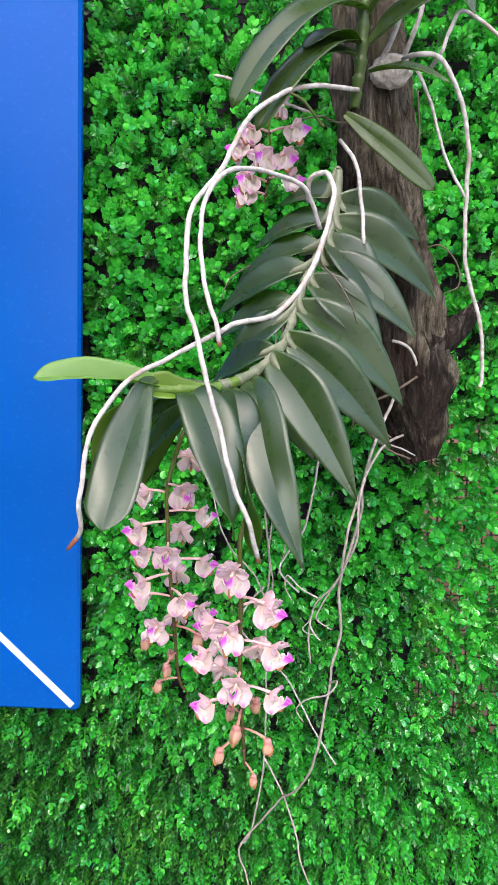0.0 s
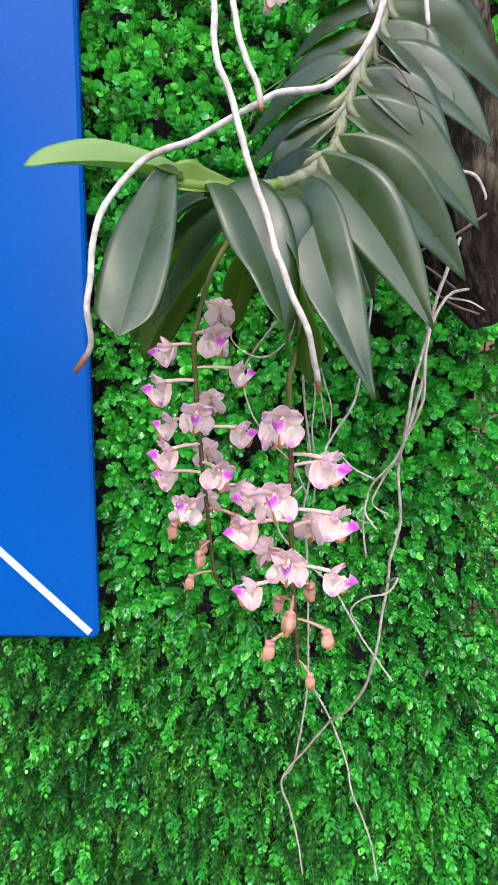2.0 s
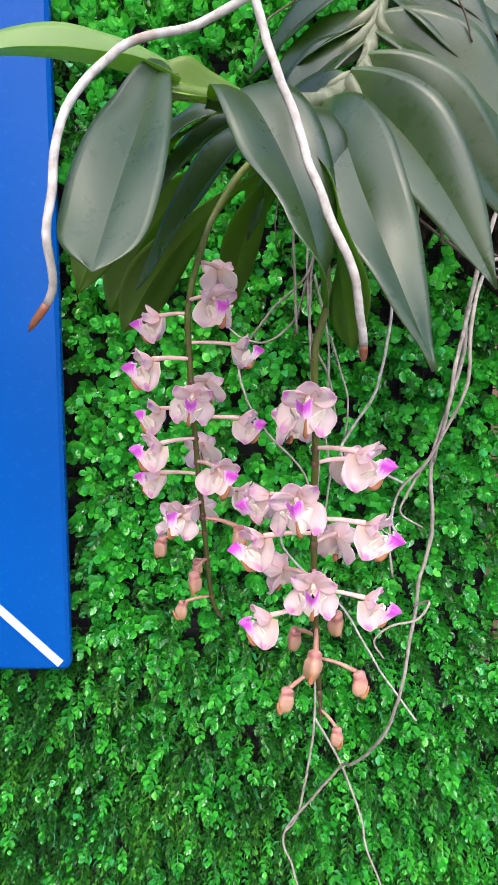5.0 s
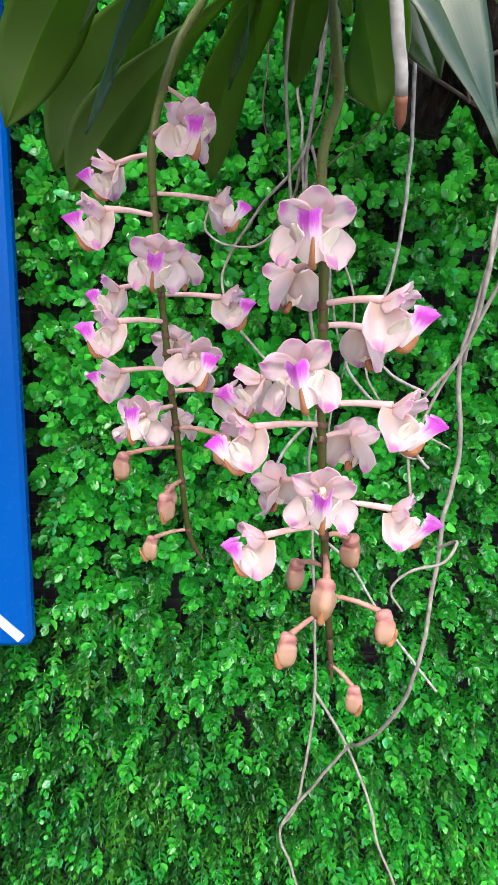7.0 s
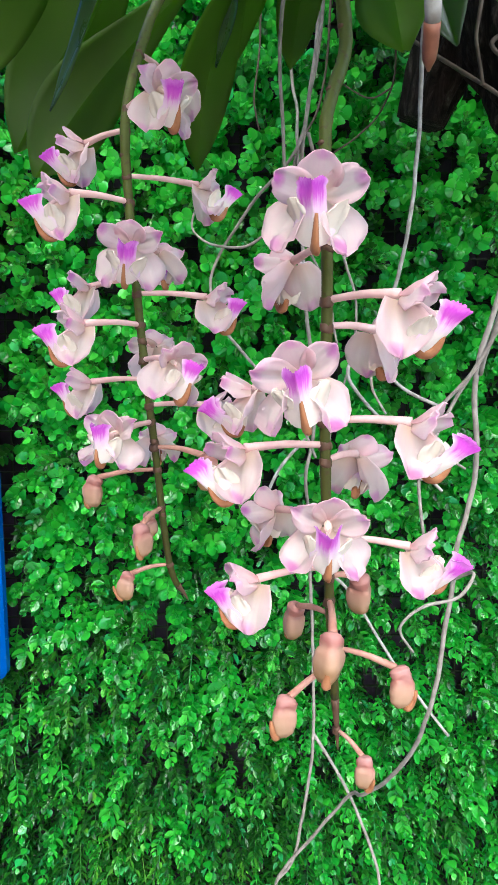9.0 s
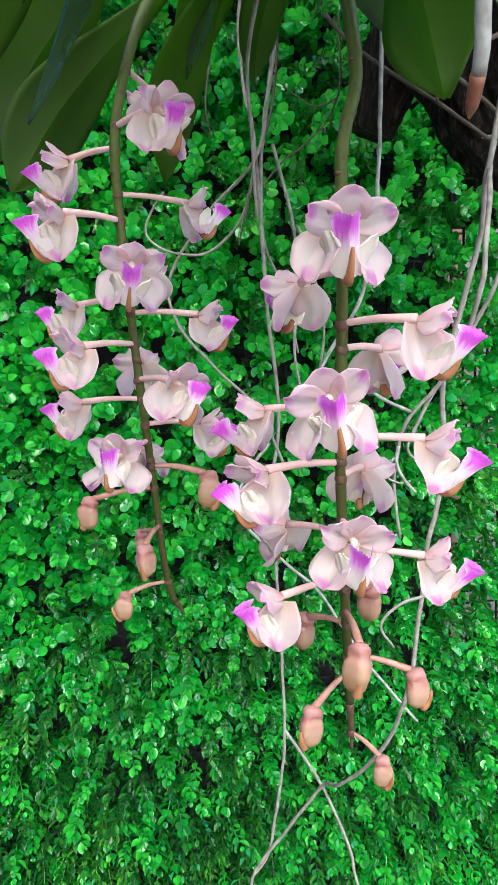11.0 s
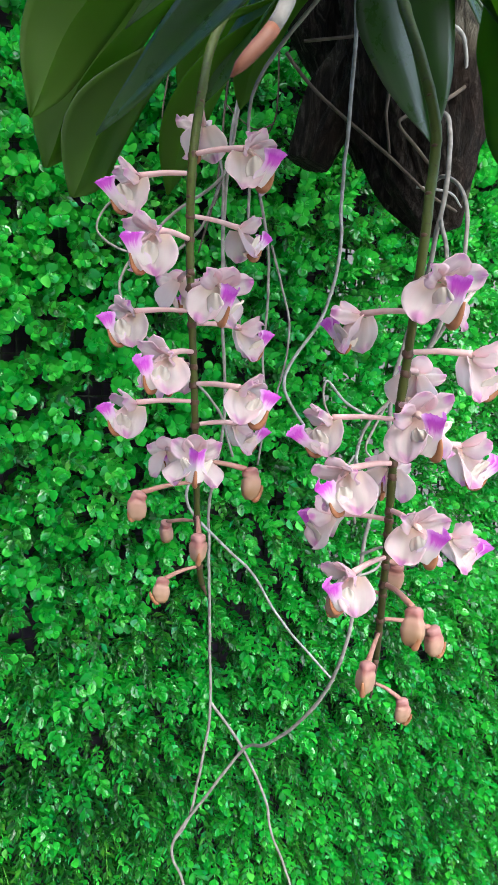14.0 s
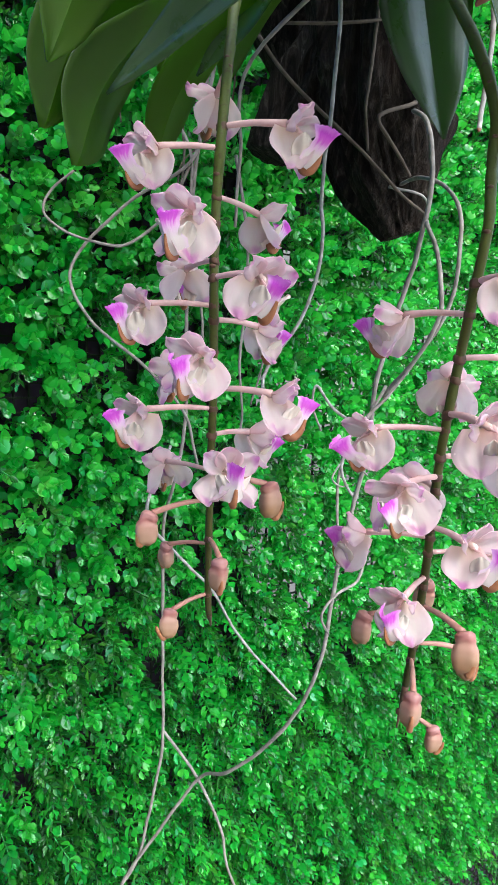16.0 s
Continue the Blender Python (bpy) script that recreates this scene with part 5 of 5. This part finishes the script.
def bud(parent, centre, axis, rng, size=1.0):
    """A closed brownish bud that nods on its stalk, with a small hooked spur."""
    at, ax = Vector(centre), Vector(axis)
    out = at - ax
    out.z = 0
    out = out.normalized() if out.length > 1e-4 else Vector((0, -1, 0))
    right = out.cross(Vector((0, 0, 1)))
    turn = Matrix((right, out, Vector((0, 0, 1)))).transposed().to_4x4()
    m = Matrix.Translation(at - parent.location) @ turn @ pose(0, 0, 0, rng.uniform(-14, 6), rng.uniform(-10, 10), 0) @ Matrix.Scale(size, 4)
    line = smooth_line([(0, -0.0016, 0.0072), (0, -0.0006, 0.0050), (0, 0.0004, 0.0016), (0, 0.0006, -0.0030), (0, 0.0008, -0.0086)], 7)

    def girth(t):
        for (t0, r0), (t1, r1) in zip(BUD_GIRTH, BUD_GIRTH[1:]):
            if t0 <= t <= t1:
                g = (t - t0) / (t1 - t0)
                return r0 + (r1 - r0) * g * g * (3 - 2 * g)

    v, f = tube_data(line, girth, 20, 0.10, rng.uniform(0, 50), 0.94)
    for i, q in enumerate(v):
        k = 1 - 0.15 * math.cos(math.pi + 3 * 2 * math.pi * (i % 20) / 20) * (1 if i // 20 > 9 else 0.4)
        q.x *= k
        q.y *= k
    body = new("bud", raw_mesh("bud", v, f, MAT_BUD))
    body.parent = parent
    body.matrix_basis = m
    open_by = rng.uniform(0.0, 1.0) ** 2
    v, f = tube_data(smooth_line([(0, 0.0018, -0.0070), (0, 0.0036, -0.0084), (0, 0.0046 + 0.0014 * open_by, -0.0062), (0, 0.0048 + 0.0030 * open_by, -0.0032), (0, 0.0046 + 0.0040 * open_by, -0.0008)], 5), lambda t: 0.0021 * (1 - 0.72 * t) * min(1, 0.4 + 2 * t), 9)
    ob = new("spur", raw_mesh("spur", v, f, MAT_SPUR))
    ob.parent = body
    a = (Matrix.Translation(parent.location) @ m).inverted() @ ax
    v, f = tube_data(smooth_line([a, a * 0.5 + Vector((0, -0.001, 0.0044)), Vector((0, -0.002, 0.0064))], 5), lambda t: 0.00095 + 0.0006 * t, 8)
    ob = new("stalk", raw_mesh("stalk", v, f, MAT_BUD_STALK))
    ob.parent = body
    piece("bract", BRACT, body, Matrix.Translation(a))
    return body


def on_axis(line, z):
    """The point of a hanging spike at height z."""
    for a, b in zip(line, line[1:]):
        if b.z <= z <= a.z:
            return a + (b - a) * ((a.z - z) / max(1e-6, a.z - b.z))
    return line[0] if z > line[0].z else line[-1]


def spike(parent, points, r0, r1, tip_share=0.07):
    line = smooth_line(points, 9)
    cut = len(line) - max(3, int(len(line) * tip_share))
    nodes_at = [0.12, 0.24, 0.33, 0.45, 0.55, 0.63, 0.72, 0.81, 0.90]

    def radius(t):
        return (r0 + (r1 - r0) * t) * (1 + 0.10 * sum(math.exp(-((t - q) / 0.008) ** 2) for q in nodes_at))

    v, f = tube_data(line[:cut + 1], radius, 12, 0.08, 4.0)
    ob = mesh_part("flower_spike", local(v, parent.location), f, MAT_SPIKE, parent, "green brown flower spike hanging down")
    v, f = tube_data(line[cut:], lambda t: r1 * (1 - 0.75 * t), 10, 0.1, 4.0)
    mesh_part("spike_tip", local(v, parent.location), f, MAT_SPIKE_TIP, ob, "withered brown spike tip")
    for q in nodes_at[:5]:
        p = line[int(q * (len(line) - 1))]
        bm = bmesh.new()
        bmesh.ops.create_icosphere(bm, subdivisions=2, radius=r0 * 0.60)
        for vert in bm.verts:
            vert.co = Vector((vert.co.x * 1.05 - r0 * 0.35, vert.co.y * 1.05 - r0 * 0.2, vert.co.z * 0.75)) + p - parent.location
        part("node_scale", bm, MAT_SPIKE_TIP, ob, "", True)
    return line


FLOWER_RNG = random.Random(17)
LINE_A = spike(orchid, [(-0.014, 0.712, 1.724), (-0.031, 0.704, 1.705), (-0.046, 0.696, 1.680), (-0.055, 0.686, 1.656), (-0.064, 0.676, 1.616), (-0.064, 0.678, 1.577), (-0.062, 0.679, 1.542), (-0.059, 0.681, 1.501), (-0.056, 0.685, 1.465), (-0.051, 0.690, 1.409), (-0.043, 0.698, 1.388)], 0.0026, 0.0016)
LINE_B = spike(orchid, [(0.026, 0.660, 1.735), (0.026, 0.642, 1.695), (0.020, 0.616, 1.655), (0.0195, 0.604, 1.627), (0.0205, 0.604, 1.610), (0.0155, 0.600, 1.594), (0.013, 0.598, 1.578), (0.015, 0.606, 1.533), (0.015, 0.612, 1.485), (0.017, 0.616, 1.428), (0.020, 0.622, 1.385), (0.023, 0.629, 1.347)], 0.0027, 0.0018)


def blooms(line, entries):
    for entry in entries:
        (x, y, z), size, *aim = entry
        c = Vector((x, y, z))
        ax = on_axis(line, z + 0.004)
        d = Vector(aim[0]) if aim else Vector((c.x - ax.x, c.y - ax.y, 0)).normalized()
        flower(orchid, c, d, FLOWER_RNG, size, ax)


LEFT, RIGHT = (-1, -0.12, 0), (1, -0.12, 0)
blooms(LINE_A, [((-0.045, 0.651, 1.614), 1.02, (0.45, -0.9, 0)), ((-0.046, 0.712, 1.640), 0.95, (-0.1, 1, 0))])
blooms(LINE_A, [((-0.089, 0.692, 1.605), 0.95, LEFT), ((-0.090, 0.660, 1.575), 1.02, (-1, -0.35, 0)), ((-0.060, 0.648, 1.553), 1.02, (0.05, -1, 0)), ((-0.055, 0.716, 1.560), 0.95, (0.15, 1, 0)), ((-0.030, 0.688, 1.586), 0.88, (1, 0.05, 0))])
blooms(LINE_A, [((-0.090, 0.695, 1.541), 0.94, LEFT), ((-0.085, 0.656, 1.521), 0.98, (-1, -0.45, 0)), ((-0.027, 0.689, 1.535), 0.94, RIGHT), ((-0.043, 0.653, 1.505), 1.02, (0.6, -0.8, 0)), ((-0.059, 0.715, 1.514), 0.95, (-0.1, 1, 0))])
blooms(LINE_A, [((-0.028, 0.690, 1.484), 0.92, (1, -0.2, 0)), ((-0.090, 0.692, 1.496), 0.92, LEFT), ((-0.070, 0.651, 1.476), 0.96, (-0.25, -0.95, 0.42)), ((-0.060, 0.720, 1.467), 0.85, (0.1, 1, 0))])
blooms(LINE_B, [((0.008, 0.577, 1.555), 1.12, (-0.05, -1, 0)), ((0.004, 0.634, 1.542), 1.0, (-0.55, 0.8, 0)), ((0.040, 0.588, 1.524), 1.06, (1, -0.4, 0)), ((0.038, 0.627, 1.515), 1.0, (0.75, 0.6, 0))])
blooms(LINE_B, [((0.003, 0.581, 1.500), 1.12, (-0.12, -1, 0.16)), ((-0.014, 0.628, 1.493), 0.95, (-1, 0.2, 0)), ((0.047, 0.598, 1.481), 1.04, (1, -0.35, 0)), ((0.032, 0.638, 1.466), 1.0, (0.5, 0.85, 0)), ((-0.018, 0.605, 1.472), 1.02, (-1, -0.25, 0))])
blooms(LINE_B, [((-0.003, 0.640, 1.444), 0.96, (-0.7, 0.65, 0)), ((0.013, 0.589, 1.449), 1.04, (-0.05, -1, 0.36)), ((0.048, 0.601, 1.437), 0.9, (1, -0.4, 0)), ((-0.014, 0.604, 1.425), 0.94, (-1, -0.3, 0))])


def buds(line, entries):
    for (x, y, z), size in entries:
        bud(orchid, (x, y, z), on_axis(line, z + 0.010), FLOWER_RNG, size)


buds(LINE_A, [((-0.086, 0.688, 1.447), 0.95), ((-0.031, 0.672, 1.458), 1.05), ((-0.061, 0.667, 1.428), 0.95), ((-0.063, 0.710, 1.425), 0.8), ((-0.072, 0.690, 1.399), 0.85)])
buds(LINE_B, [((0.006, 0.640, 1.399), 0.95), ((0.031, 0.626, 1.415), 1.0), ((0.014, 0.590, 1.405), 1.1), ((0.043, 0.608, 1.385), 0.95), ((-0.001, 0.603, 1.377), 0.95), ((0.031, 0.614, 1.347), 0.8)])

# small flower spike behind the leaves, near the top
LINE_C = spike(orchid, [(0.085, 0.775, 2.000), (0.060, 0.790, 2.035), (0.035, 0.805, 2.045), (0.026, 0.810, 2.020), (0.027, 0.810, 1.985), (0.025, 0.808, 1.945), (0.022, 0.806, 1.925)], 0.0017, 0.0010)
blooms(LINE_C, [((0.034, 0.785, 2.026), 1.04), ((0.005, 0.795, 2.002), 1.04), ((0.054, 0.790, 2.002), 1.10), ((-0.005, 0.795, 1.983), 1.04), ((0.018, 0.782, 1.968), 1.16)])
blooms(LINE_C, [((0.045, 0.790, 1.972), 1.10), ((0.004, 0.785, 1.946), 1.10), ((0.052, 0.795, 1.950), 1.04), ((0.000, 0.790, 1.932), 1.04)])
